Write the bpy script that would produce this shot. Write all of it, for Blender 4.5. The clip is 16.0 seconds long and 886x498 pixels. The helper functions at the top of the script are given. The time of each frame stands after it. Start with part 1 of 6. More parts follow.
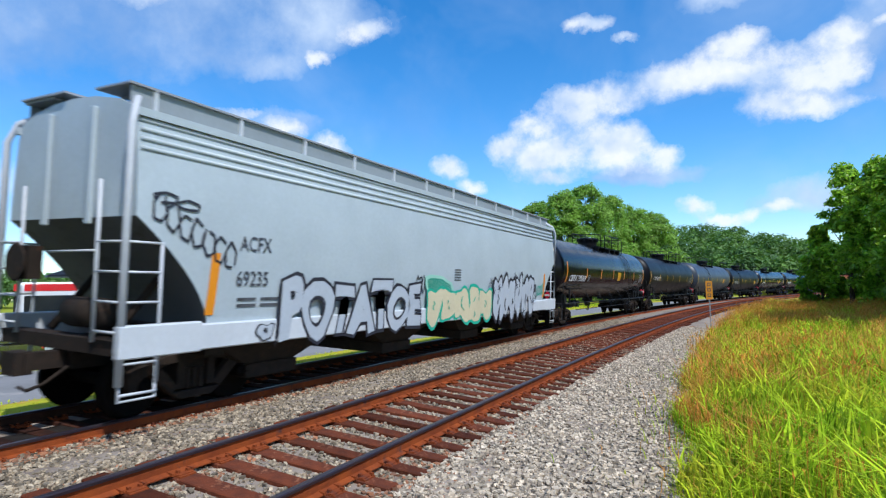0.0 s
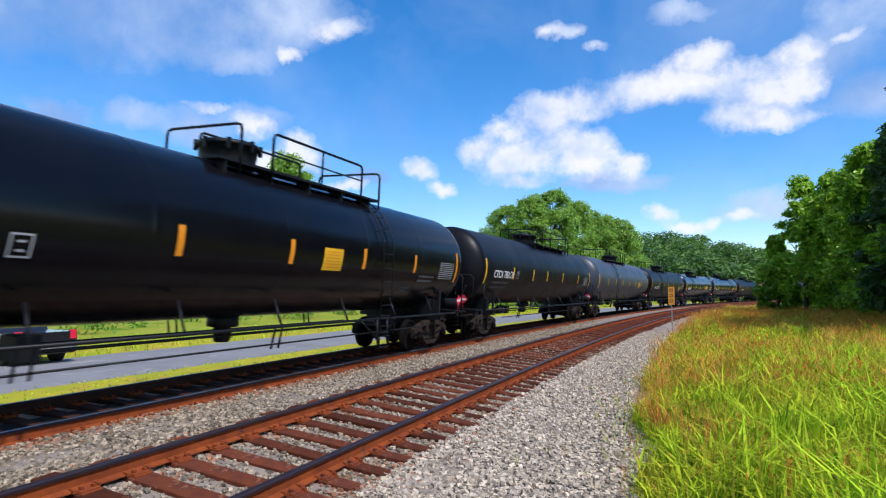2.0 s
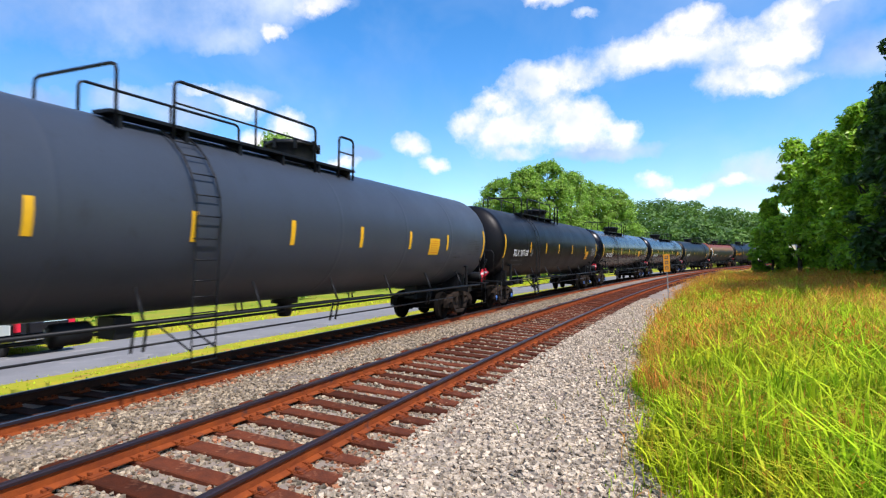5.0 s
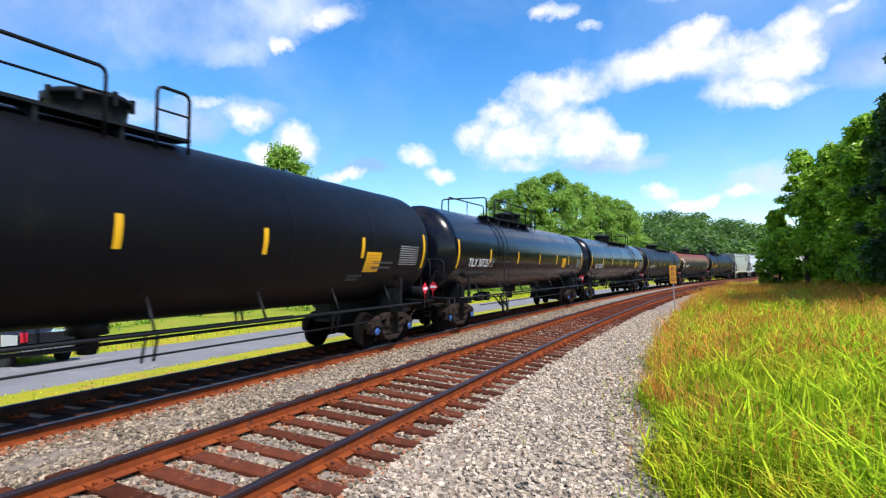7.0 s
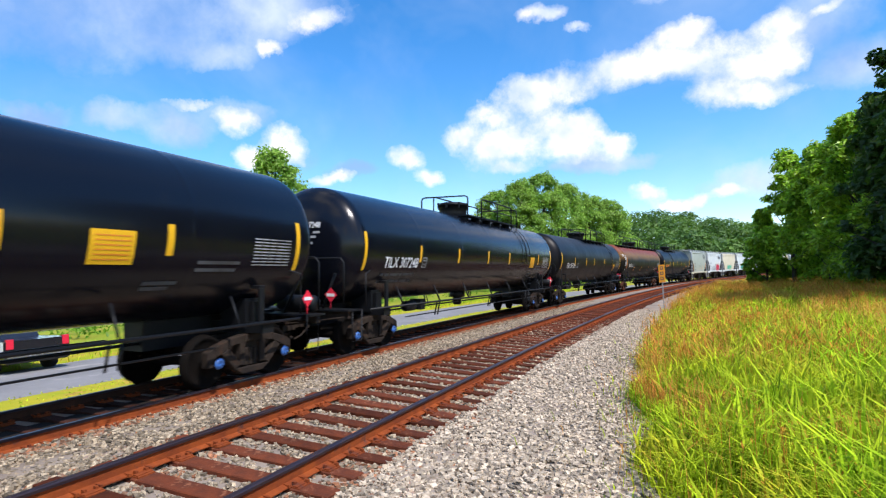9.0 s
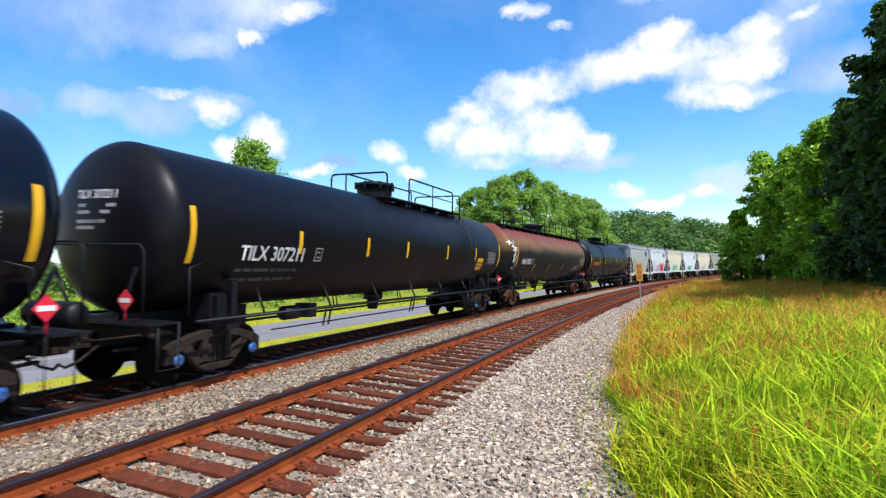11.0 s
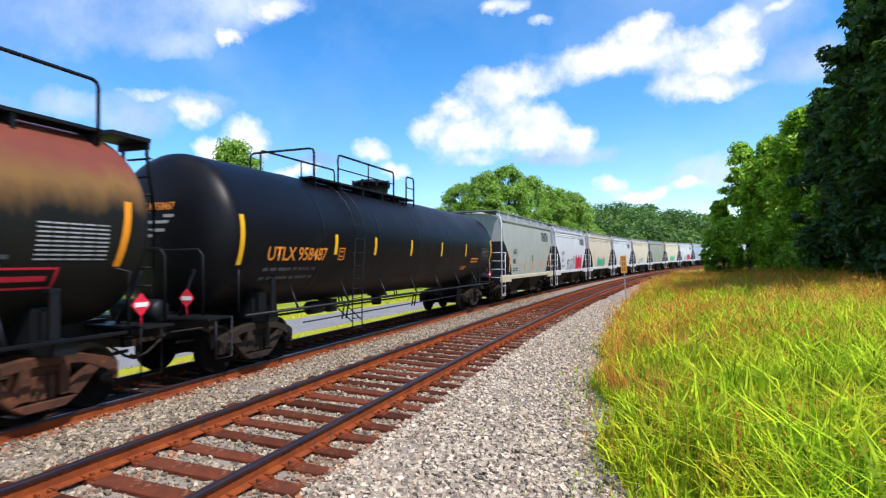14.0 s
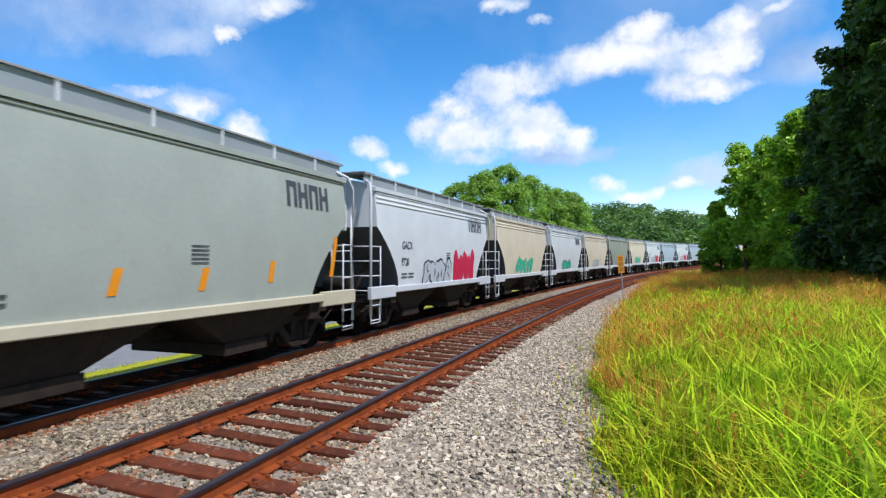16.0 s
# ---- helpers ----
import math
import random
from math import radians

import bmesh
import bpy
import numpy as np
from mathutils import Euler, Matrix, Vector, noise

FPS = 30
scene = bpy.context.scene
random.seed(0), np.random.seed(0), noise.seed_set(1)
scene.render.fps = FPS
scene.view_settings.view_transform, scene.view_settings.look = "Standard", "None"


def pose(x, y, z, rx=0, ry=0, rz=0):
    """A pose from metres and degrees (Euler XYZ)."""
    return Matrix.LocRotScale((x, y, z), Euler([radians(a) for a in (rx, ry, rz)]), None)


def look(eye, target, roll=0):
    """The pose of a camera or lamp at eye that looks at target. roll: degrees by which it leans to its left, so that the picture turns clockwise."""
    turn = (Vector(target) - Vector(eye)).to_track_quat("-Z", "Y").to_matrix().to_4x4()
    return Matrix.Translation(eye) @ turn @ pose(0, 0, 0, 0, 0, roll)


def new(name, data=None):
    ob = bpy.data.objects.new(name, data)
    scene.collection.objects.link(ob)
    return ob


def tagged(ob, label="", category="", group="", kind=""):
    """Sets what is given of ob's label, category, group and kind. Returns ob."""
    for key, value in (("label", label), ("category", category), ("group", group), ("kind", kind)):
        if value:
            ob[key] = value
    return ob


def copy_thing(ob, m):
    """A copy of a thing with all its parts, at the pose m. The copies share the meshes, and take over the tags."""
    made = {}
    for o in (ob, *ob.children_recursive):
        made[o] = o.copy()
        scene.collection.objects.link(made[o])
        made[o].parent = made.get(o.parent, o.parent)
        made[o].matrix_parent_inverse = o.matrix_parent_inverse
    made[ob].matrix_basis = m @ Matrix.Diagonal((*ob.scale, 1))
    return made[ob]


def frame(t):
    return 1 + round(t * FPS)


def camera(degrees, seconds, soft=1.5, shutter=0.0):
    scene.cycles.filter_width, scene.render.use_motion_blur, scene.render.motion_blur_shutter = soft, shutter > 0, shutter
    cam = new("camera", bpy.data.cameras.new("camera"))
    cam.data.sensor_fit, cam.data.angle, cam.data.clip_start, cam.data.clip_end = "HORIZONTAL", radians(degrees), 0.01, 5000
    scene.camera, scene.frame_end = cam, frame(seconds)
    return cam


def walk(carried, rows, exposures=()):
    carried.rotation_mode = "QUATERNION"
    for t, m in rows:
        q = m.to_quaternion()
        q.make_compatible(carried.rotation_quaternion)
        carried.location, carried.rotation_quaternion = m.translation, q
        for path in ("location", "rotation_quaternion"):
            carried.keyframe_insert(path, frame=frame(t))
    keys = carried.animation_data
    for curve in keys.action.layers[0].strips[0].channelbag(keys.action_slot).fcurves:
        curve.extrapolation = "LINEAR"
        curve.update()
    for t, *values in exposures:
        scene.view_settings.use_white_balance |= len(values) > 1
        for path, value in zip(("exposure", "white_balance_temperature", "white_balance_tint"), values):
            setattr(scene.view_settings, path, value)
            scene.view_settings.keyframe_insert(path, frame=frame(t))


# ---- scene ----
import functools

# ---- plan: both tracks follow one long curve to the right ----
K = 0.00228            # curvature of the near track's centre line
X0 = -4.374            # its distance from the camera, where the curve starts
SPAN = 4.2             # distance between the two tracks
NEAR_Z, NEAR_LEAN = 0.0715, 5.45     # height of the near track's centre, its cant
TRAIN_Z, TRAIN_LEAN = 0.07, 3.0
SPEED = 12.40          # metres a second, towards the camera
SECONDS = 16.0


def on_curve(d, s, z=0.0):
    """The place d metres to the right of the near track's centre, s metres along it."""
    a, r = K * s, 1 / K - d
    return Vector((X0 + 1 / K - r * math.cos(a), r * math.sin(a), z))


def curve_pose(d, s, z=0.0, lean=0.0, turn=0.0):
    x, y, _ = on_curve(d, s)
    return pose(x, y, z, 0, lean, turn - math.degrees(K * s))


# ---- camera: held by hand, panning to the right ----
PATH = (
    (0.0, 0.002, 0.007, 1.750, 26.04, 4.27, -1.08),
    (0.5, 0.011, 0.009, 1.751, 25.90, 4.70, -2.59),
    (1.0, 0.013, 0.001, 1.736, 25.28, 4.90, -1.25),
    (1.5, 0.011, 0.001, 1.734, 24.05, 4.66, -0.14),
    (2.0, 0.009, 0.003, 1.735, 22.94, 4.39, -0.05),
    (2.5, 0.006, 0.005, 1.732, 22.26, 4.08, -0.22),
    (3.0, 0.020, 0.008, 1.735, 22.47, 2.71, -0.43),
    (5.5, -0.000, 0.000, 1.739, 22.52, 1.94, -2.30),
    (6.0, 0.001, -0.004, 1.738, 22.61, 2.37, -2.15),
    (6.5, 0.001, -0.004, 1.738, 22.91, 2.74, -2.31),
    (7.0, 0.003, -0.007, 1.730, 23.00, 3.05, -2.02),
    (7.5, 0.005, -0.010, 1.732, 23.04, 3.12, -2.38),
    (8.0, -0.000, -0.012, 1.733, 22.80, 3.15, -2.41),
    (8.5, 0.002, -0.012, 1.732, 22.46, 3.21, -2.49),
    (9.0, 0.003, -0.010, 1.725, 22.02, 3.18, -2.66),
    (11.5, -0.010, -0.001, 1.740, 19.68, 2.64, -1.99),
    (12.0, 0.013, -0.004, 1.727, 19.47, 2.70, -2.41),
    (12.5, 0.017, -0.002, 1.726, 19.39, 2.65, -2.54),
    (13.0, 0.009, 0.009, 1.731, 19.27, 2.56, -2.96),
    (13.5, 0.009, -0.003, 1.725, 18.98, 2.46, -2.82),
    (14.0, 0.014, 0.001, 1.728, 18.67, 2.27, -3.26),
    (14.5, 0.011, 0.001, 1.730, 18.40, 2.15, -3.00),
    (15.0, 0.014, -0.002, 1.732, 18.13, 2.04, -3.03),
    (15.5, 0.016, 0.002, 1.730, 17.92, 2.01, -3.10),
    (16.0, 0.011, 0.005, 1.740, 18.44, 2.13, -2.91),
)
cam = camera(75.38, SECONDS, soft=1.25, shutter=0.15)
rows = []
for t, x, y, z, yaw, pitch, roll in PATH:
    m = (Matrix.Translation((x, y, z)) @ pose(0, 0, 0, 90 + pitch, 0, yaw) @ pose(0, 0, 0, 0, 0, roll))
    rows.append((t, m))
walk(cam, rows, exposures=((0.0, 0.03, 5850, 10), (0.5, -0.08, 5600, 10), (1.0, -0.10, 5550, 10), (1.5, -0.12, 5550, 16), (2.0, 0.0, 5950, 16), (3.0, 0.09, 6280, 16), (5.5, 0.33, 6450, 17), (7.0, 0.33, 6330, 16), (15.4, 0.31, 6280, 15), (16.0, 0.10, 6200, 12)))

# ---- sky and sun ----
SUN_AZIMUTH, SUN_HEIGHT = 116.0, 52.0      # degrees to the right of the track's direction, degrees up
world = bpy.data.worlds.new("sky")
scene.world = world
world.use_nodes = True


class Net:
    """Short hand for a node tree."""

    def __init__(self, tree):
        self.tree = tree
        tree.nodes.clear()

    def add(self, kind, inputs=None, **values):
        n = self.tree.nodes.new(kind)
        for name, value in values.items():
            setattr(n, name, value)
        for name, value in (inputs or {}).items():
            sock = n.inputs[name]
            if isinstance(value, bpy.types.NodeSocket):
                self.tree.links.new(value, sock)
            else:
                sock.default_value = value
        return n

    def math(self, op, a, b=0.0, clamp=False):
        return self.add("ShaderNodeMath", {0: a, 1: b}, operation=op, use_clamp=clamp).outputs[0]

    def vec(self, op, a, b=(0, 0, 0)):
        return self.add("ShaderNodeVectorMath", {0: a, 1: b}, operation=op).outputs[0]

    def mix(self, fac, a, b, blend="MIX"):
        n = self.tree.nodes.new("ShaderNodeMix")
        n.data_type, n.blend_type = "RGBA", blend
        for sock, value in ((n.inputs[0], fac), (n.inputs[6], a), (n.inputs[7], b)):
            if isinstance(value, bpy.types.NodeSocket):
                self.tree.links.new(value, sock)
            else:
                sock.default_value = value if isinstance(value, (int, float)) else (*value[:3], 1)
        return n.outputs[2]

    def ramp(self, fac, *stops):
        n = self.add("ShaderNodeValToRGB", {0: fac})
        el = n.color_ramp.elements
        while len(el) < len(stops):
            el.new(0.5)
        for e, (p, c) in zip(el, stops):
            e.position = p
            e.color = (c, c, c, 1) if isinstance(c, (int, float)) else (*c, 1)
        return n.outputs[0]

    def noise(self, vector, scale, detail=4.0, rough=0.55, distort=0.0):
        return self.add("ShaderNodeTexNoise", {"Vector": vector, "Scale": scale, "Detail": detail, "Roughness": rough, "Distortion": distort}).outputs[0]


def direction(azimuth, height):
    a, e = radians(azimuth), radians(height)
    return Vector((math.sin(a) * math.cos(e), math.cos(a) * math.cos(e), math.sin(e)))


# cumulus: azimuth, height, half width, half height in degrees
CLOUDS = (
    (-19.0, 14.5, 2.2, 1.9), (-16.5, 13.5, 3.2, 2.8), (-12.5, 14.2, 3.6, 3.0), (-8.5, 13.0, 3.2, 2.2), (-5.0, 12.2, 2.8, 1.3), (-15.0, 11.0, 2.6, 1.1),
    (-16.0, 16.6, 2.4, 1.3), (-12.5, 17.3, 3.2, 1.7), (-9.0, 17.9, 3.2, 1.9), (-5.0, 18.7, 3.2, 1.9), (-1.0, 19.2, 3.4, 2.1), (2.5, 18.9, 3.4, 2.1), (6.0, 18.2, 3.2, 2.1), (9.5, 17.6, 2.3, 1.9),
    (1.8, 21.2, 2.8, 1.3), (10.0, 19.8, 2.2, 1.3), (5.0, 15.6, 3.2, 1.2), (8.0, 15.0, 3.0, 1.0),
    (-25.4, 12.4, 2.3, 1.4), (-23.0, 10.6, 1.6, 1.0), (-41.5, 15.5, 1.9, 1.6), (-37.3, 13.7, 2.4, 1.9), (-40.0, 12.2, 2.2, 1.2), (-45.5, 17.0, 1.9, 0.5), (-33.1, 10.5, 1.8, 0.7),
    (-2.0, 7.5, 1.7, 1.1), (0.5, 6.3, 2.6, 0.7), (4.7, 6.7, 1.8, 0.8), (-10.5, 24.6, 2.6, 0.9), (-7.2, 23.0, 1.1, 0.5),
    (-34.2, 24.6, 2.2, 1.3), (-38.4, 22.3, 1.4, 0.7), (-56.0, 27.0, 5.0, 2.0), (13.8, 20.3, 1.3, 0.6),
)
# thin grey-blue sheets of cloud, the same way
SHEETS = (
    (-36.0, 25.6, 4.5, 3.0), (-42.0, 25.4, 6.0, 3.6), (-49.0, 24.6, 7.0, 4.4), (-57.0, 23.4, 7.0, 5.0), (-64.0, 22.0, 7.0, 5.0), (-44.0, 21.4, 4.0, 1.4),
    (-46.0, 15.2, 4.2, 2.0), (-51.0, 15.4, 3.0, 1.3), (-57.0, 15.2, 2.4, 0.9), (-41.5, 16.2, 3.0, 1.6), (-37.5, 12.6, 3.4, 1.4), (-31.0, 11.2, 2.6, 1.0),
    (12.5, 19.4, 4.0, 2.6), (16.0, 22.5, 5.0, 2.6), (14.5, 15.8, 3.6, 1.8), (6.5, 15.8, 4.0, 1.6), (-6.0, 10.8, 5.0, 0.9), (7.0, 7.2, 5.0, 1.6), (0.0, 24.6, 3.0, 1.0),
)


def build_sky():
    n = Net(world.node_tree)
    sky = n.add("ShaderNodeTexSky", sky_type="NISHITA", sun_disc=False, sun_elevation=radians(SUN_HEIGHT),
                sun_rotation=radians(SUN_AZIMUTH), air_density=1.0, dust_density=0.1, ozone_density=3.0)
    blue = n.add("ShaderNodeHueSaturation", {"Hue": 0.499, "Saturation": 1.34, "Value": 1.05, "Color": sky.outputs[0]})
    way = n.add("ShaderNodeTexCoord").outputs["Generated"]
    # ragged edges: the direction itself is shaken a little
    shake = n.add("ShaderNodeTexNoise", {"Vector": way, "Scale": 8.0, "Detail": 7.0, "Roughness": 0.62}).outputs["Color"]
    shaken = n.vec("ADD", way, n.vec("SCALE", n.vec("SUBTRACT", shake, (0.5, 0.5, 0.5))))
    scale = shaken.node.inputs[1].links[0].from_node
    scale.inputs["Scale"].default_value = 0.085

    def blobs(table):
        """How deep inside the clouds of a table a direction lies."""
        cover = None
        for az, el, w, h in table:
            c = direction(az, el)
            right = Vector((math.cos(radians(az)), -math.sin(radians(az)), 0))
            up = right.cross(c)
            off = n.vec("SUBTRACT", shaken, tuple(c))
            u = n.add("ShaderNodeVectorMath", {0: off, 1: tuple(right / radians(w))}, operation="DOT_PRODUCT").outputs["Value"]
            v = n.add("ShaderNodeVectorMath", {0: off, 1: tuple(up / radians(h))}, operation="DOT_PRODUCT").outputs["Value"]
            f = n.add("ShaderNodeVectorMath", {0: off, 1: tuple(c)}, operation="DOT_PRODUCT").outputs["Value"]
            r2 = n.math("ADD", n.math("ADD", n.math("MULTIPLY", u, u), n.math("MULTIPLY", v, v)), n.math("MULTIPLY", n.math("MULTIPLY", f, f), 4.0))
            blob = n.math("SUBTRACT", 1.0, r2)
            cover = blob if cover is None else n.math("SMOOTH_MAX", cover, blob)
            if cover is not blob:
                cover.node.inputs[2].default_value = 0.9
        return cover

    cover, sheet = blobs(CLOUDS), blobs(SHEETS)
    # the rest of the sky, behind and beside, has scattered cloud of the same kind
    wide = n.noise(way, 2.2, 6.0, 0.6)
    split = n.add("ShaderNodeSeparateXYZ", {0: way}).outputs
    ahead = n.math("MULTIPLY_ADD", split["Y"], -6.0)
    ahead.node.inputs[2].default_value = 2.0
    rest = n.math("SUBTRACT", n.math("MULTIPLY", n.math("SUBTRACT", wide, 0.52), 9.0), n.math("MAXIMUM", n.math("MULTIPLY", ahead, -1.0), 0.0))
    cover = n.math("MAXIMUM", cover, rest)
    fine = n.noise(way, 17.0, 8.0, 0.64)
    cover = n.math("ADD", cover, n.math("MULTIPLY", n.math("SUBTRACT", fine, 0.5), 2.5))
    sheet = n.math("ADD", sheet, n.math("MULTIPLY", n.math("SUBTRACT", n.noise(way, 9.0, 6.0, 0.6), 0.5), 3.4))
    amount = n.ramp(n.math("MULTIPLY_ADD", cover, 0.5), (0.22, 0.0), (0.48, 0.35), (0.72, 0.85), (0.95, 1.0))
    amount.node.inputs[0].links[0].from_node.inputs[2].default_value = 0.3
    # thick parts turn grey-blue below, thin rims stay bright
    thick = n.noise(n.vec("ADD", way, (0.0, 0.0, 0.035)), 7.0, 4.0, 0.55)
    body = n.ramp(n.math("MULTIPLY", n.math("ADD", thick, 0.0), 1.0), (0.34, (0.58, 0.71, 0.90)), (0.50, (1.04, 1.03, 1.0)))
    veil = n.math("MULTIPLY", n.ramp(n.noise(way, 3.2, 5.0, 0.6, 0.6), (0.42, 0.0), (0.75, 1.0)), 0.30)
    thin = n.ramp(n.math("MULTIPLY_ADD", sheet, 0.5), (0.15, 0.0), (0.55, 0.45), (0.95, 0.85))
    thin.node.inputs[0].links[0].from_node.inputs[2].default_value = 0.3
    grey = n.ramp(n.noise(way, 5.0, 5.0, 0.55), (0.40, (0.30, 0.47, 0.78)), (0.66, (0.72, 0.83, 0.97)))
    back1 = n.add("ShaderNodeBackground", {"Color": blue.outputs[0], "Strength": SKY})
    back2 = n.add("ShaderNodeBackground", {"Color": body, "Strength": CLOUD})
    back3 = n.add("ShaderNodeBackground", {"Color": grey, "Strength": CLOUD})
    hazy = n.add("ShaderNodeMixShader", {0: n.math("MAXIMUM", thin, veil), 1: back1.outputs[0], 2: back3.outputs[0]})
    both = n.add("ShaderNodeMixShader", {0: amount, 1: hazy.outputs[0], 2: back2.outputs[0]})
    n.add("ShaderNodeOutputWorld", {"Surface": both.outputs[0]})


SKY, CLOUD = 0.175, 0.96
build_sky()
sun = new("sun", bpy.data.lights.new("sun", "SUN"))
sun.data.energy, sun.data.angle, sun.data.color = 4.7, radians(0.53), (1.0, 0.95, 0.87)
sun.matrix_world = look(tuple(direction(SUN_AZIMUTH, SUN_HEIGHT) * 200), (0, 0, 0))


# ---- materials ----
def material(name, colour, colour2=None, rough=0.6, metal=0.0, scale=6.0, grain=60.0, bump=0.15, spots=None, spot_scale=3.0, spot_cut=0.58, vary=0.0, island=0.0, space="Object", spec=0.5, coat=0.0, through_leaf=0.0):
    """A surface of two colours in patches, with fine grain, stains and relief."""
    mat = bpy.data.materials.new(name)
    mat.use_nodes = True
    n = Net(mat.node_tree)
    at = n.add("ShaderNodeTexCoord").outputs[space]
    big = n.noise(at, scale, 5.0, 0.6)
    fine = n.noise(at, grain, 3.0, 0.6)
    c = n.mix(n.ramp(big, (0.35, 0.0), (0.65, 1.0)), colour, colour2 or [v * 0.75 for v in colour])
    c = n.mix(n.math("MULTIPLY", fine, 0.35), c, [v * 0.45 for v in colour])
    if spots:
        s = n.noise(at, spot_scale, 6.0, 0.65)
        c = n.mix(n.ramp(s, (spot_cut, 0.0), (spot_cut + 0.12, 1.0)), c, spots)
    if vary or island:
        rnd = n.add("ShaderNodeObjectInfo").outputs["Random"] if vary else n.add("ShaderNodeNewGeometry").outputs["Random Per Island"]
        k = vary or island
        f = n.add("ShaderNodeMapRange", {0: rnd, 3: 1 - k, 4: 1 + k}).outputs[0]
        c = n.add("ShaderNodeHueSaturation", {"Value": f, "Color": c}).outputs[0]
    rgh = n.add("ShaderNodeMapRange", {0: big, 3: max(rough - 0.12, 0.04), 4: min(rough + 0.12, 1.0)}).outputs[0]
    relief = n.add("ShaderNodeBump", {"Strength": bump, "Distance": 0.02, "Height": fine})
    b = n.add("ShaderNodeBsdfPrincipled", {"Base Color": c, "Roughness": rgh, "Metallic": metal, "Normal": relief.outputs[0], "Specular IOR Level": spec, "Coat Weight": coat})
    out = b.outputs[0]
    if through_leaf:
        tr = n.add("ShaderNodeBsdfTranslucent", {"Color": n.mix(0.5, c, (0.25, 0.5, 0.04))})
        out = n.add("ShaderNodeMixShader", {0: through_leaf, 1: out, 2: tr.outputs[0]}).outputs[0]
    n.add("ShaderNodeOutputMaterial", {"Surface": out})
    return mat


RUST = material("rusty_rail", (0.30, 0.068, 0.014), (0.17, 0.038, 0.013), 0.9, 0.0, 3.0, 40, 0.3, spec=0.15, spots=(0.09, 0.035, 0.025), spot_scale=5)
# far rail under the train: its shade is put into the rust colour
RUST_SHADED = material("shade_darkened_rail", (0.075, 0.030, 0.017), (0.035, 0.020, 0.014), 0.9, 0.0, 3.0, 40, 0.3, spec=0.12)
HEAD = material("polished_railhead", (0.030, 0.024, 0.034), (0.050, 0.028, 0.024), 0.36, 0.25, 2.0, 30, 0.05)
TIE = material("old_tie_wood", (0.135, 0.036, 0.016), (0.075, 0.025, 0.015), 0.95, 0.0, 5.0, 45, 0.5, spec=0.1, spots=(0.21, 0.085, 0.045), spot_scale=9, vary=0.4)
# ties of the train's track, colour darkened to carry the shade beneath it
TIE_SHADED = material("shaded_rust_brown_tie", (0.062, 0.022, 0.012), (0.030, 0.015, 0.011), 0.95, 0.0, 5.0, 45, 0.5, spec=0.1, vary=0.4)
STONE = material("ballast_stone", (0.57, 0.475, 0.35), (0.27, 0.215, 0.155), 0.9, 0.0, 22.0, 50, 0.3, island=0.5)
STONE_BROWN = material("brown_ballast_stone", (0.40, 0.325, 0.22), (0.15, 0.11, 0.07), 0.9, 0.0, 22.0, 50, 0.3, island=0.65)
STONE_RUST = material("rust_stained_stone", (0.33, 0.13, 0.055), (0.22, 0.13, 0.08), 0.9, 0.0, 6.0, 50, 0.3, island=0.5)
TANK_BLACK = material("black_tank_paint", (0.0035, 0.004, 0.006), (0.005, 0.005, 0.006), 0.22, 0.0, 0.8, 12, 0.02, spots=(0.010, 0.008, 0.007), spot_scale=1.3, spot_cut=0.62, spec=0.22)
IRON = material("dirty_cast_iron", (0.020, 0.015, 0.012), (0.034, 0.024, 0.018), 0.85, 0.0, 5.0, 40, 0.3, spec=0.15, spots=(0.05, 0.026, 0.015), spot_scale=7)

IRON_RUSTY = material("rusty_cast_iron", (0.10, 0.040, 0.022), (0.05, 0.026, 0.018), 0.9, 0.0, 5.0, 40, 0.3, spec=0.12, spots=(0.20, 0.06, 0.02), spot_scale=7)


# ---- building blocks ----
def part(name, bm, mat, parent=None, label=""):
    """Links a bmesh, or ready mesh data, as one mesh object under a thing."""
    if isinstance(bm, bmesh.types.BMesh):
        me = bpy.data.meshes.new(name)
        bm.to_mesh(me)
        bm.free()
    else:
        me = bm
    for one in (mat if isinstance(mat, (list, tuple)) else [mat]):
        me.materials.append(one)
    ob = new(name, me)
    if parent:
        ob.parent = parent
    return tagged(ob, label) if label else ob


def box(bm, x0, x1, y0, y1, z0, z1, m=None):
    vs = [bm.verts.new(m @ Vector(v) if m else v) for v in ((x0, y0, z0), (x1, y0, z0), (x1, y1, z0), (x0, y1, z0), (x0, y0, z1), (x1, y0, z1), (x1, y1, z1), (x0, y1, z1))]
    for f in ((3, 2, 1, 0), (4, 5, 6, 7), (0, 1, 5, 4), (1, 2, 6, 5), (2, 3, 7, 6), (3, 0, 4, 7)):
        bm.faces.new([vs[i] for i in f])


def tube(bm, path, r, n=8):
    """A round bar along a path of points."""
    path = [Vector(p) for p in path]
    rings = []
    for i, p in enumerate(path):
        way = (path[min(i + 1, len(path) - 1)] - path[max(i - 1, 0)]).normalized()
        side = way.cross(Vector((0, 0, 1)))
        side = Vector((1, 0, 0)) if side.length < 1e-3 else side.normalized()
        up = side.cross(way)
        rings.append([bm.verts.new(p + (side * math.cos(2 * math.pi * j / n) + up * math.sin(2 * math.pi * j / n)) * r) for j in range(n)])
    for a, b in zip(rings, rings[1:]):
        for j in range(n):
            f = bm.faces.new((a[j], a[(j + 1) % n], b[(j + 1) % n], b[j]))
            f.smooth = True
    bm.faces.new(rings[0][::-1])
    bm.faces.new(rings[-1])


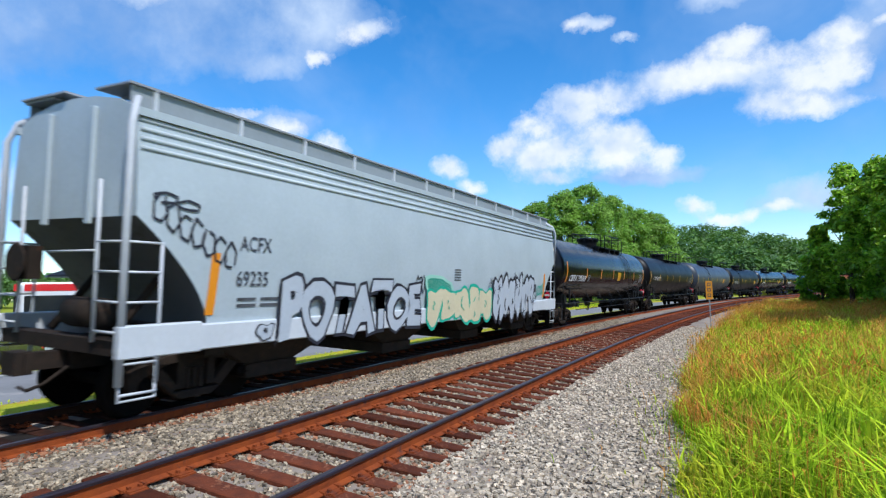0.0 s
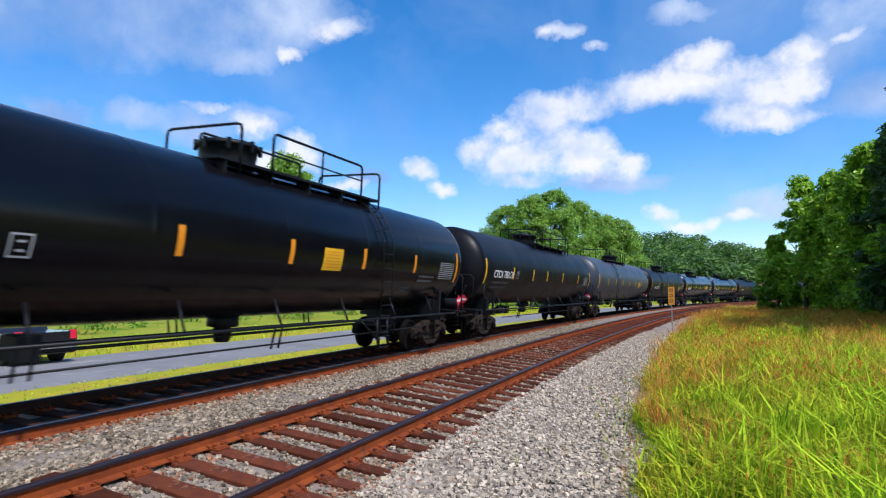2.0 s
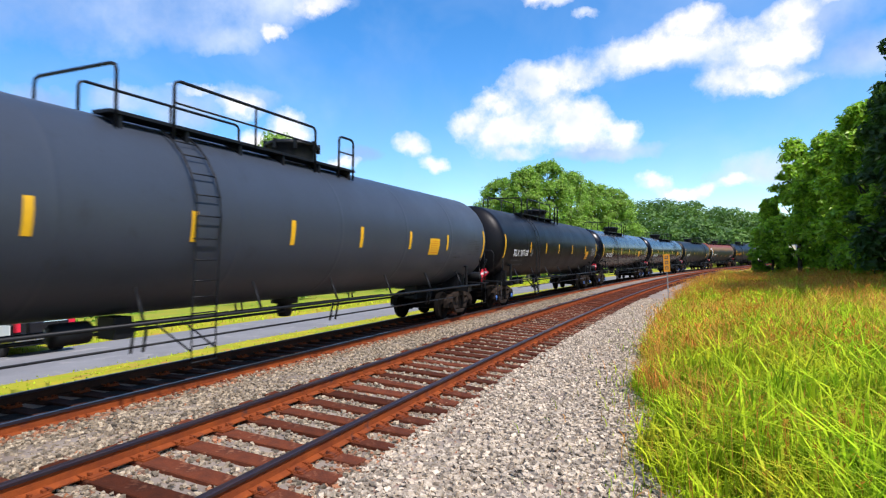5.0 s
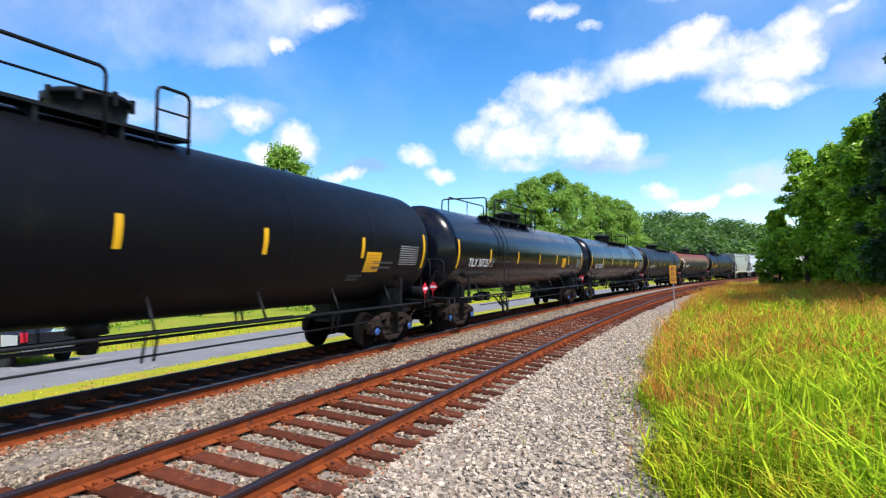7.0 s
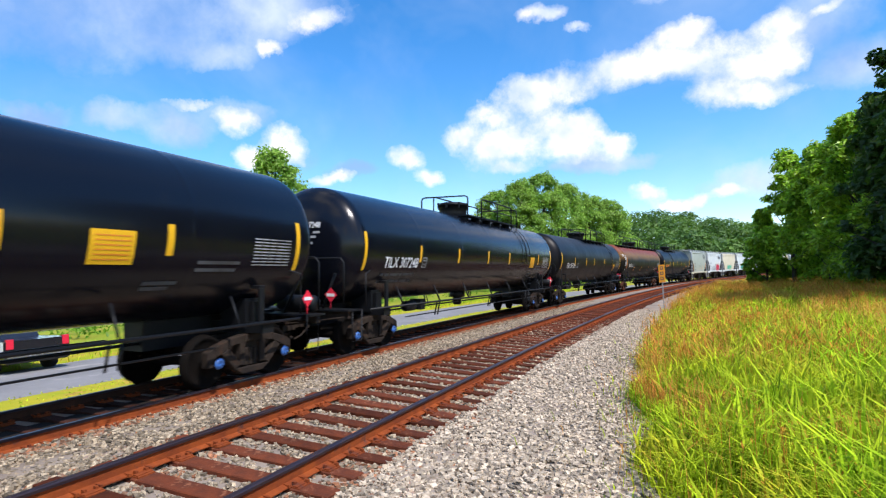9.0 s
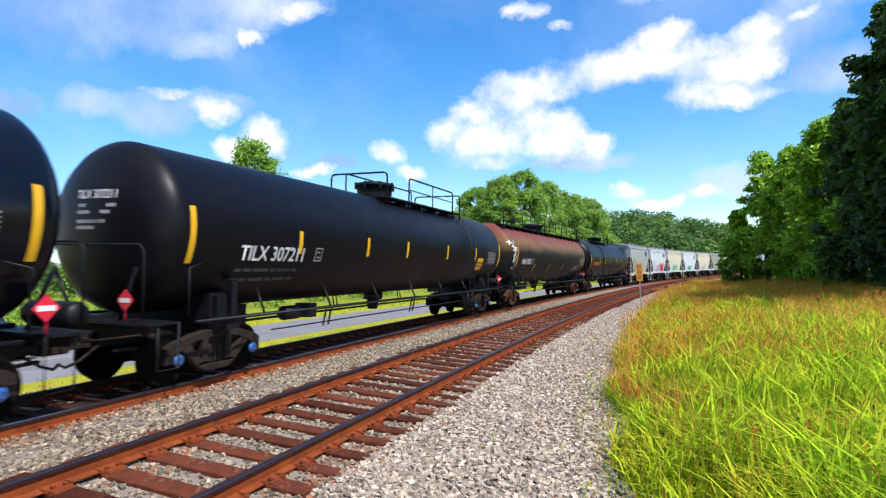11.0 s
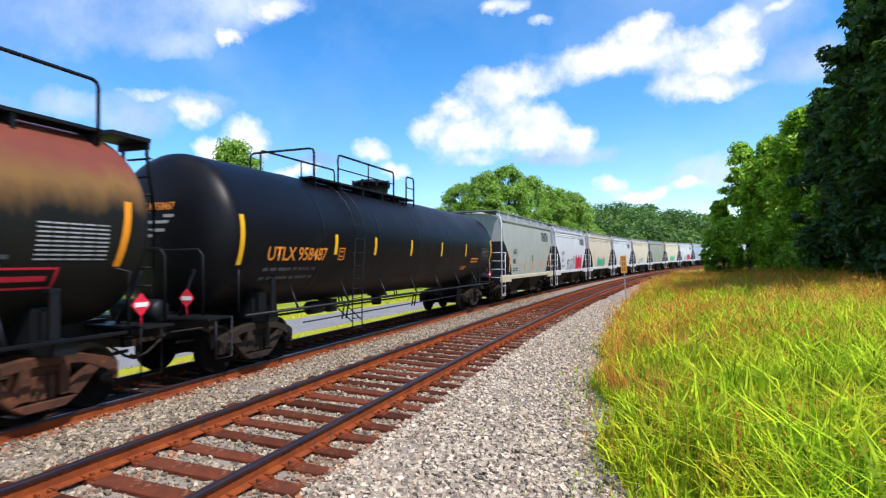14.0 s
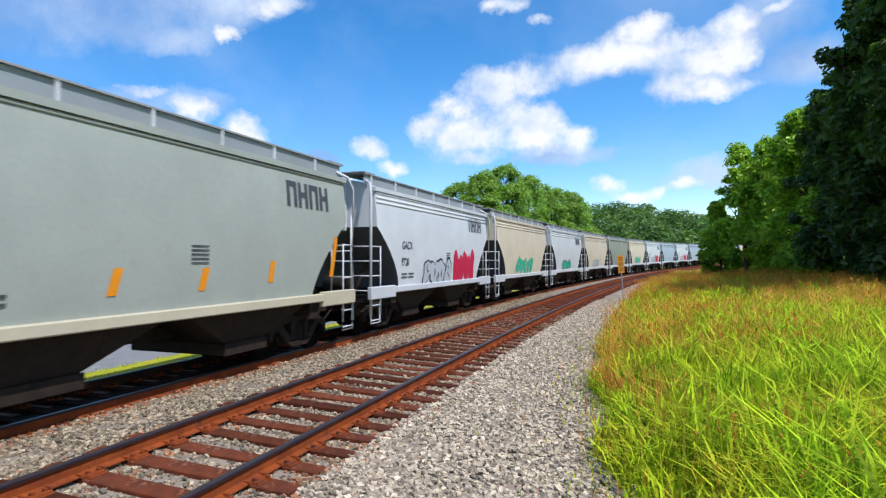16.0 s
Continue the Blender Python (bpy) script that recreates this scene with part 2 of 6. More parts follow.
def lathe(bm, profile, axis="y", n=32, m=None, smooth=True):
    """Turns a profile of (along, radius) about an axis."""
    rings = []
    for a, r in profile:
        ring = []
        for j in range(n):
            c, s = math.cos(2 * math.pi * j / n) * r, math.sin(2 * math.pi * j / n) * r
            v = Vector((c, a, s) if axis == "y" else (a, c, s) if axis == "x" else (c, s, a))
            ring.append(bm.verts.new(m @ v if m else v))
        rings.append(ring)
    for a, b in zip(rings, rings[1:]):
        for j in range(n):
            f = bm.faces.new((a[j], a[(j + 1) % n], b[(j + 1) % n], b[j]))
            f.smooth = smooth
    bm.faces.new(rings[0])
    bm.faces.new(rings[-1])
    bmesh.ops.recalc_face_normals(bm, faces=bm.faces)


def thing(name, label, category, group="", m=None):
    ob = new(name)
    ob.empty_display_size = 0.3
    if m:
        ob.matrix_basis = m
    return tagged(ob, label, category, group)


def grid_mesh(name, xs, ys, fn):
    """A sheet over two lists of parameters."""
    vs = [fn(a, b) for b in ys for a in xs]
    w = len(xs)
    fs = [(j * w + i, j * w + i + 1, (j + 1) * w + i + 1, (j + 1) * w + i) for j in range(len(ys) - 1) for i in range(w - 1)]
    me = bpy.data.meshes.new(name)
    me.from_pydata(vs, [], fs)
    for p in me.polygons:
        p.use_smooth = True
    return me


# ---- ground: one sheet, shaped across the tracks ----
PROFILE = ((-900, -0.9), (-60, -0.8), (-17, -0.62), (-9.4, -0.55), (-8.2, -0.47), (-6.6, -0.30), (-5.7, -0.125), (-2.75, -0.135), (-2.2, -0.13), (-1.4, -0.015),
           (1.35, -0.265), (1.8, -0.30), (2.4, -0.36), (3.6, -0.40), (5.0, -0.36), (14, -0.2), (60, 0.0), (400, 0.5))


def ground_z(d):
    for (a, za), (b, zb) in zip(PROFILE, PROFILE[1:]):
        if d <= b:
            return za + (zb - za) * (d - a) / (b - a)
    return PROFILE[-1][1]


def verge(s):
    """Where the ballast ends and the grass begins, to the right of the near track."""
    return 3.05 + 1.5 * math.exp(-max(s - 3.5, 0) / 6.0) - 0.02 * max(s - 15, 0)


def d_of(x, y):
    return 1 / K - math.hypot(X0 + 1 / K - x, y)


def stretch(fine0, fine1, step, far):
    """Even steps from fine0 to fine1, then growing ones out to far on both sides."""
    mid = list(np.arange(fine0, fine1 + 1e-6, step))
    lo, hi, g = [], [], step
    while not lo or lo[-1] > -far:
        g *= 1.35
        lo.append((lo[-1] if lo else fine0) - g)
        hi.append((hi[-1] if hi else fine1) + g)
    return lo[::-1] + mid + hi


SOIL = material("grassy_soil", (0.20, 0.31, 0.02), (0.34, 0.30, 0.04), 0.95, 0, 0.35, 9, 0.5, spots=(0.22, 0.16, 0.04), spot_scale=1.1, spot_cut=0.58, spec=0.05)
GRAVEL = material("gravel_bed", (0.34, 0.28, 0.22), (0.20, 0.155, 0.12), 0.95, 0, 1.2, 28, 0.9, spots=(0.34, 0.17, 0.10), spot_scale=0.7, spot_cut=0.60)
ASPHALT = material("worn_asphalt", (0.235, 0.23, 0.225), (0.185, 0.18, 0.175), 0.9, 0, 0.5, 30, 0.3, spots=(0.30, 0.285, 0.26), spot_scale=0.9)
VERGE = material("dry_verge_soil", (0.46, 0.38, 0.03), (0.28, 0.34, 0.02), 0.95, 0, 0.8, 14, 0.5, spots=(0.42, 0.22, 0.06), spot_scale=1.5, spot_cut=0.54, spec=0.05)


def ground_at(x, y):
    d = d_of(x, y)
    return ground_z(d) - (0.05 if -9.0 < d < verge(y) + 0.4 else 0.0) if y < 420 else -0.2


xs, ys = stretch(-26, 16, 0.5, 2500), stretch(-12, 90, 1.5, 2500)
ground = part("ground", grid_mesh("ground", xs, ys, lambda x, y: (x, y, ground_at(x, y))), SOIL)
tagged(ground, "rough grassy ground with patches of bare brown soil", "ground", kind="structure")

along = list(np.arange(-25, 45, 0.5)) + list(np.arange(45, 300, 2.0))


def bed(u, s):
    d = -7.6 + u * (verge(s) + 0.35 + 7.6)
    x, y, _ = on_curve(d, s)
    h = 0.035 * noise.noise((d * 1.5, s * 1.5, 0.0))
    edge = 0.12 * max(0.0, abs(u - 0.5) * 2 - 0.92) / 0.08
    return x, y, ground_z(d) + h * (0.3 if -1.4 < d < 1.4 or -5.6 < d < -2.8 else 1) - edge - (0.01 if -1.4 < d < 1.4 or -5.6 < d < -2.8 else 0)


ballast = part("ballast_bed", grid_mesh("ballast_bed", list(np.linspace(0, 1, 60)), along, bed), GRAVEL)
tagged(ballast, "grey and tan crushed stone bed under both tracks", "ballast", kind="structure")


def strip(name, d0, d1, lift, mat, label, category, s0=-60, s1=260, wob=0.0, n=5):
    def fn(u, s):
        e = wob * noise.noise((s * 0.25, u * 3.0, 5.0))
        x, y, _ = on_curve(d0 + u * (d1 - d0) + e, s)
        d = d0 + u * (d1 - d0)
        return x, y, ground_z(d) + lift - (0.06 if u in (0.0, 1.0) else 0)
    ob = part(name, grid_mesh(name, list(np.linspace(0, 1, n)), list(np.arange(s0, s1, 1.5)), fn), mat)
    return tagged(ob, label, category, kind="structure")


strip("road", -16.8, -9.9, 0.05, ASPHALT, "worn pale grey asphalt road beside the railway", "road", wob=0.35, n=9)
strip("verge", -10.3, -8.25, 0.03, VERGE, "dry yellow-green verge between road and railway", "verge", wob=0.3, n=7)
# the train's shadow is painted on the ground as two near-black sheets
TRAIN_SHADE = material("train_shade_ballast", (0.030, 0.024, 0.020), (0.019, 0.016, 0.014), 0.97, 0, 1.5, 30, 0.8, spots=(0.06, 0.04, 0.028), spot_scale=2.0, spec=0.1)
strip("cinder_bed", -8.4, -5.02, 0.02, TRAIN_SHADE, "dark strip with the train's shadow painted in, beside its track", "ballast", s1=250, wob=0.1, n=7)
strip("oily_bed", -5.0, -3.52, 0.006, TRAIN_SHADE, "dark strip between the rails with the train's shade painted in", "ballast", s1=250, n=5)
strip("bank", -19.5, -16.3, 0.06, VERGE, "strip of dry yellow grass along the road", "verge", wob=0.6, n=7)


# ---- the two tracks ----
TIE_STEP = 0.52
GAUGE = 0.752        # from the centre to the middle of a railhead


def rail_mesh(d, s0, s1, z, lean):
    """A flat-bottomed rail swept along the curve: head, web and foot."""
    sec = ((-0.072, -0.172), (0.072, -0.172), (0.072, -0.160), (0.012, -0.140), (0.010, -0.045), (0.034, -0.036), (0.036, -0.008), (0.026, 0.0), (-0.026, 0.0), (-0.036, -0.008), (-0.034, -0.036), (-0.010, -0.045), (-0.012, -0.140), (-0.072, -0.160))
    c, sn = math.cos(radians(lean)), math.sin(radians(lean))
    vs, fs, mats = [], [], []
    ss = list(np.arange(s0, 40, 0.8)) + list(np.arange(40, s1, 2.5))
    for s in ss:
        for a, b in sec:
            u, h = d + a, b
            x, y, _ = on_curve(u + h * sn, s)
            vs.append((x, y, z + h * c - a * sn))
    w = len(sec)
    for i in range(len(ss) - 1):
        for j in range(w):
            k = (j + 1) % w
            fs.append((i * w + j, (i + 1) * w + j, (i + 1) * w + k, i * w + k))
            mats.append(1 if 5 <= j <= 9 else 0)
    me = bpy.data.meshes.new("rail")
    me.from_pydata(vs, [], fs)
    me.polygons.foreach_set("material_index", mats)
    return me


def tie_mesh(rng):
    bm = bmesh.new()
    box(bm, -1.3 + rng.uniform(-.05, .05), 1.3 + rng.uniform(-.05, .05), -0.112, 0.112, -0.36, -0.178)
    for v in bm.verts:
        v.co.y += rng.uniform(-0.012, 0.012)
        v.co.z += rng.uniform(-0.008, 0.008)
    bmesh.ops.bevel(bm, geom=bm.edges[:], offset=0.010, segments=1, affect="EDGES")
    me = bpy.data.meshes.new("tie")
    bm.to_mesh(me)
    bm.free()
    me.materials.append(TIE)
    return me


def plate_mesh():
    bm = bmesh.new()
    box(bm, -0.18, 0.18, -0.095, 0.095, -0.180, -0.163)
    for x in (-0.125, 0.125):
        box(bm, x - 0.03, x + 0.03, -0.09, 0.09, -0.163, -0.152)
    for x, y in ((-0.085, 0.05), (0.085, -0.05), (0.10, 0.055), (-0.155, -0.06)):
        box(bm, x - 0.02, x + 0.02, y - 0.014, y + 0.014, -0.163, -0.128)
    for y in (-0.115, 0.115):      # rail anchors
        box(bm, -0.085, 0.10, y - 0.014, y + 0.014, -0.17, -0.138)
    me = bpy.data.meshes.new("tie_plate")
    bm.to_mesh(me)
    bm.free()
    me.materials.append(RUST)
    return me


def build_track(label, d, z, lean, s0, first, last, phase, wood=None):
    rng = random.Random(int(abs(d) * 10) + 3)
    track = thing("railway_track", label, "railway track")
    for side in (-1, 1):
        part("rail", rail_mesh(d + side * GAUGE * math.cos(radians(lean)), -25, 300, z - side * GAUGE * math.sin(radians(lean)), lean), [RUST_SHADED if wood and side < 0 else RUST, HEAD], track)
    ties, plate = [tie_mesh(rng) for _ in range(4)], plate_mesh()
    for me in ties:
        me.materials[0] = wood or TIE
    far, fs = [], []
    for i in range(int((300 - s0) / TIE_STEP)):
        s = s0 + phase + i * TIE_STEP
        m = curve_pose(d, s, z, lean, rng.uniform(-0.8, 0.8))
        if first < s < last:
            ob = new("tie", rng.choice(ties))
            ob.parent = track
            ob.matrix_basis = m @ pose(rng.uniform(-.05, .05), 0, rng.uniform(-0.012, 0.006))
            if s < 34:
                for side in (-1, 1):
                    pl = new("tie_plate", plate)
                    pl.parent = track
                    pl.matrix_basis = m @ pose(side * GAUGE, 0, 0.001, 0, 0, 0 if side < 0 else 180)
        else:
            n = len(far)
            far += [tuple(m @ Vector(v)) for v in ((-1.3, -.11, -.36), (1.3, -.11, -.36), (1.3, .11, -.36), (-1.3, .11, -.36), (-1.3, -.11, -.178), (1.3, -.11, -.178), (1.3, .11, -.178), (-1.3, .11, -.178))]
            fs += [(n + 4, n + 5, n + 6, n + 7), (n, n + 1, n + 5, n + 4), (n + 2, n + 3, n + 7, n + 6), (n + 1, n + 2, n + 6, n + 5), (n + 3, n, n + 4, n + 7)]
    me = bpy.data.meshes.new("far_ties")
    me.from_pydata(far, [], fs)
    tagged(part("far_ties", me, wood or TIE, track), kind="stuff")
    return track


# ---- loose stones ----
def scatter_stones(name, count, place, size0, size1, seed, label, mat=None):
    mat = mat or STONE
    rng = np.random.default_rng(seed)
    cube = np.array([(-1, -1, -.6), (1, -1, -.6), (1, 1, -.6), (-1, 1, -.6), (-1, -1, .7), (1, -1, .7), (1, 1, .7), (-1, 1, .7)]) * 0.5
    quads = np.array([(4, 5, 6, 7), (0, 1, 5, 4), (1, 2, 6, 5), (2, 3, 7, 6), (3, 0, 4, 7)])
    at = place(rng, count)
    n = len(at)
    v = cube[None] * (1 + rng.uniform(-0.42, 0.30, (n, 8, 3)))
    v *= rng.uniform(size0, size1, (n, 1, 1)) * rng.uniform(0.7, 1.3, (n, 1, 3))
    t = rng.uniform(0, 2 * math.pi, n)
    tilt = rng.uniform(-0.7, 0.7, n)
    c, s, ct, st = np.cos(t)[:, None], np.sin(t)[:, None], np.cos(tilt)[:, None], np.sin(tilt)[:, None]
    y, z = v[:, :, 1] * ct - v[:, :, 2] * st, v[:, :, 1] * st + v[:, :, 2] * ct
    out = np.stack([v[:, :, 0] * c - y * s, v[:, :, 0] * s + y * c, z], -1) + at[:, None]
    me = bpy.data.meshes.new(name)
    me.from_pydata(out.reshape(-1, 3).tolist(), [], (quads[None] + 8 * np.arange(n)[:, None, None]).reshape(-1, 4).tolist())
    return tagged(part(name, me, mat), label, "ballast stones", kind="stuff")


def curve_points(d, s, lift):
    a, r = K * s, 1 / K - d
    base = np.interp(d, [p[0] for p in PROFILE], [p[1] for p in PROFILE])
    return np.stack([X0 + 1 / K - r * np.cos(a), r * np.sin(a), base + lift], -1)


def near_shoulder(rng, n):
    s = 2.0 + 30 * rng.random(n) ** 1.7
    d = 1.25 + rng.random(n) * (3.05 + 1.5 * np.exp(-np.maximum(s - 3.5, 0) / 6) + 0.2 - 1.25)
    return curve_points(d, s, rng.uniform(-0.02, 0.03, n))


def between_tracks(rng, n):
    s = 0.5 + 34 * rng.random(n) ** 1.5
    return curve_points(rng.uniform(-3.0, -1.25, n), s, rng.uniform(-0.03, 0.02, n))


def in_cribs(rng, n):
    s = 1.0 + 24 * rng.random(n) ** 1.4
    frac = ((s - NEAR_PHASE) / TIE_STEP) % 1.0
    keep = (frac > 0.24) & (frac < 0.76)
    s = s[keep]
    d = rng.uniform(-1.3, 1.35, len(s))
    return curve_points(d, s, rng.uniform(-0.025, 0.012, len(s)))


def train_shoulder(rng, n):
    s = 0.0 + 40 * rng.random(n) ** 1.4
    d = rng.uniform(-3.42, -2.7, n)
    return curve_points(d, s, rng.uniform(-0.05, 0.0, n))


def beside_rails(rng, n):
    s = 1.0 + 32 * rng.random(n) ** 1.4
    d = rng.choice([-1.2, -0.5, 0.5, 1.05, 1.3, 1.5, -3.1, -3.2], n) + rng.normal(size=n) * 0.16
    return curve_points(d, s, rng.uniform(-0.03, 0.008, n))


NEAR_PHASE = 4.172 % TIE_STEP


# ---- the train ----
def paint(name, colour, rough=0.45, dirt=(0.20, 0.15, 0.10), cut=0.62, coat=0.0, second=None, spec=0.5):
    return material(name, colour, second or [v * 0.88 for v in colour], rough, 0, 0.7, 14, 0.03, spots=dirt, spot_scale=1.6, spot_cut=cut, coat=coat, spec=spec)


PIPE = paint("black_pipe", (0.007, 0.008, 0.010), 0.5, (0.016, 0.013, 0.011), 0.6, spec=0.25)
WHITE_MARK = paint("white_lettering", (0.75, 0.76, 0.76), 0.6, (0.4, 0.4, 0.4), 0.7)
DULL_MARK = paint("faded_lettering", (0.085, 0.09, 0.10), 0.7, (0.03, 0.03, 0.03), 0.5)
GREY_MARK = paint("grey_lettering", (0.34, 0.35, 0.36), 0.7, (0.12, 0.12, 0.12), 0.55)
DARK_MARK = paint("dark_lettering", (0.06, 0.065, 0.08), 0.6)
ORANGE_MARK = paint("orange_lettering", (0.75, 0.25, 0.02), 0.6)
YELLOW = paint("yellow_reflector", (0.82, 0.45, 0.01), 0.4, (0.5, 0.25, 0.02), 0.7)
ORANGE = paint("orange_reflector", (0.80, 0.28, 0.01), 0.4, (0.5, 0.2, 0.02), 0.7)
RED = paint("red_placard", (0.75, 0.02, 0.05), 0.4, (0.5, 0.02, 0.03), 0.75)
WHITE = paint("white_panel", (0.8, 0.8, 0.8), 0.5, (0.6, 0.6, 0.58), 0.75)
BLUE_CAP = paint("blue_bearing_cap", (0.03, 0.13, 0.42), 0.5, (0.05, 0.05, 0.06), 0.55)
WHEEL = material("worn_wheel_steel", (0.004, 0.0035, 0.003), (0.007, 0.005, 0.004), 0.85, 0.0, 5, 40, 0.2, spec=0.08)
STEEL_WHITE = paint("grey_white_steel", (0.55, 0.57, 0.60), 0.5, (0.35, 0.3, 0.25), 0.62)
SHADED_GRIME = paint("shaded_grimy_slope_sheet", (0.075, 0.08, 0.085), 0.7, (0.04, 0.038, 0.036), 0.55)
GRATE = paint("grey_grating", (0.30, 0.31, 0.33), 0.6)


def lettering(text, size, mat, parent, put, label="", swell=0.012, fit=0.0):
    """Raised letters of the built-in font; put() lays each corner (along, up) on the car's side."""
    cu = bpy.data.curves.new("lettering", "FONT")
    cu.body, cu.size, cu.resolution_u = text, size, 3
    cu.offset = size * swell
    ob = new("lettering", cu)
    me = bpy.data.meshes.new_from_object(ob.evaluated_get(bpy.context.evaluated_depsgraph_get()))
    bpy.data.objects.remove(ob)
    wide = fit / max(v.co.x for v in me.vertices) if fit else 1.0      # squeezed to its true width
    for v in me.vertices:
        v.co = put(v.co.x * wide, v.co.y)
    me.materials.clear()
    return part("lettering", me, mat, parent, label)


def plate(bm, put, y0, y1, z0, z1, n=6, slant=0.0):
    """A thin marking that follows the car's side."""
    prev = None
    for i in range(n + 1):
        f = i / n
        z = z0 + (z1 - z0) * f
        row = [bm.verts.new(put(y0 + slant * (f - .5), z)), bm.verts.new(put(y1 + slant * (f - .5), z))]
        if prev:
            bm.faces.new((prev[0], prev[1], row[1], row[0]))
        prev = row


def marking(name, put, rects, mat, parent, label=""):
    bm = bmesh.new()
    for r in rects:
        plate(bm, put, *r)
    return part(name, bm, mat, parent, label)


def build_truck(parent, y, cap=None, gear=None):
    """A two-axle truck: bolster, two cast side frames with spring nests, two wheelsets. Returns the wheelsets."""
    gear = gear or IRON
    bm = bmesh.new()
    box(bm, -0.98, 0.98, -0.20, 0.20, 0.42, 0.78)
    box(bm, -0.35, 0.35, -0.30, 0.30, 0.70, 0.86)
    for s in (-1, 1):
        box(bm, -0.95, 0.95, s * 0.42 - 0.03, s * 0.42 + 0.03, 0.30, 0.42)      # brake beams
    truck = part("truck", bm, gear, parent)
    truck.location = (0, y, 0)
    for side in (-1, 1):
        bm = bmesh.new()
        x0, x1 = side * 1.0 - 0.075, side * 1.0 + 0.075
        left = [(-1.12, .40), (-1.12, .66), (-.98, .74), (-.93, .56), (-.98, .40)]
        def slab(poly):
            f0 = [bm.verts.new((x1, p, q)) for p, q in poly]
            f1 = [bm.verts.new((x0, p, q)) for p, q in poly]
            bm.faces.new(f0)
            bm.faces.new(f1[::-1])
            for i in range(len(poly)):
                j = (i + 1) % len(poly)
                bm.faces.new((f0[i], f1[i], f1[j], f0[j]))
        for s in (-1, 1):
            slab([(s * p, q) for p, q in left])
            slab([(s * p, q) for p, q in ((-.98, .74), (-.55, .86), (-.55, .72), (-.93, .56))])
            slab([(s * p, q) for p, q in ((-.55, .86), (-.22, .90), (-.22, .76), (-.55, .72))])
            slab([(s * p, q) for p, q in ((-.80, .61), (-.62, .69), (-.30, .36), (-.46, .29))])
            slab([(s * p, q) for p, q in ((-.34, .34), (-.34, .78), (-.20, .78), (-.20, .34))])
        slab([(-.22, .90), (.22, .90), (.22, .76), (-.22, .76)])
        slab([(-.47, .30), (.47, .30), (.28, .18), (-.28, .18)])
        bmesh.ops.recalc_face_normals(bm, faces=bm.faces)
        bmesh.ops.bevel(bm, geom=[e for e in bm.edges if e.calc_length() > 0.1], offset=0.012, segments=1, affect="EDGES")
        part("side_frame", bm, gear, truck)
        bm = bmesh.new()
        for dy in (-0.12, 0.0, 0.12):
            prof = [(0.31 + 0.03 * i, 0.052 if i % 2 else 0.042) for i in range(12)]
            lathe(bm, prof, "z", 10, Matrix.Translation((side * 1.0, dy, 0)))
        part("spring_nest", bm, gear, truck)
    sets = []
    for s in (-1, 1):
        bm = bmesh.new()
        prof = [(-1.13, 0.02), (-1.13, 0.085), (-1.10, 0.10), (-0.90, 0.10), (-0.90, 0.075), (-0.82, 0.08), (-0.82, 0.13), (-0.80, 0.14), (-0.79, 0.38), (-0.815, 0.40), (-0.82, 0.455), (-0.71, 0.46), (-0.685, 0.49), (-0.68, 0.40), (-0.72, 0.37), (-0.70, 0.12), (-0.66, 0.085)]
        prof += [(-a, r) for a, r in prof[::-1]]
        lathe(bm, prof, "x", 28)
        caps = []
        for side in (-1, 1):
            for k in range(3):
                a = 2 * math.pi * k / 3
                cx, cz = 0.05 * math.cos(a), 0.05 * math.sin(a)
                box(bm, side * 1.14 - 0.015, side * 1.14 + 0.015, cx - 0.014, cx + 0.014, cz - 0.014, cz + 0.014)
        if cap:
            for f in bm.faces:
                if abs(f.calc_center_median().x) > 1.095:
                    f.material_index = 1
        w = part("wheelset", bm, [WHEEL, cap] if cap else [WHEEL], truck)
        w.location = (0, s * 0.89, 0.46)
        sets.append(w)
    return sets


def build_coupler(parent, y, way):
    bm = bmesh.new()
    box(bm, -0.09, 0.09, min(y, y - way * 0.75), max(y, y - way * 0.75), 0.72, 0.96)
    box(bm, -0.17, 0.16, y - 0.14, y + 0.10, 0.68, 0.99)
    box(bm, 0.05, 0.19, y - 0.02, y + 0.16 * way if way > 0 else y + 0.06, 0.70, 0.97)
    tube(bm, [(0.25, y - way * 0.5, 0.75), (0.25, y - way * 0.2, 0.55), (0.22, y, 0.48), (0.2, y + way * 0.1, 0.55)], 0.025, 6)
    part("coupler", bm, IRON, parent)


def ladder(bm, x, y0, y1, z0, z1, step=0.32, r=0.016, ends=True):
    for y in (y0, y1):
        tube(bm, [(x, y, z0), (x, y, z1)], r, 6)
    z = z0 + 0.05
    while z < z1:
        tube(bm, [(x, y0, z), (x, y1, z)], r * 0.9, 6)
        z += step


TANK_R, TANK_Z = 1.50, 2.68


def tank_side(y, z, lift=0.006, radius=TANK_R):
    """On the tank's near side at the height z."""
    a = math.asin(max(-1, min(1, (z - TANK_Z) / radius)))
    return Vector(((radius + lift) * math.cos(a), y, TANK_Z + (radius + lift) * math.sin(a)))


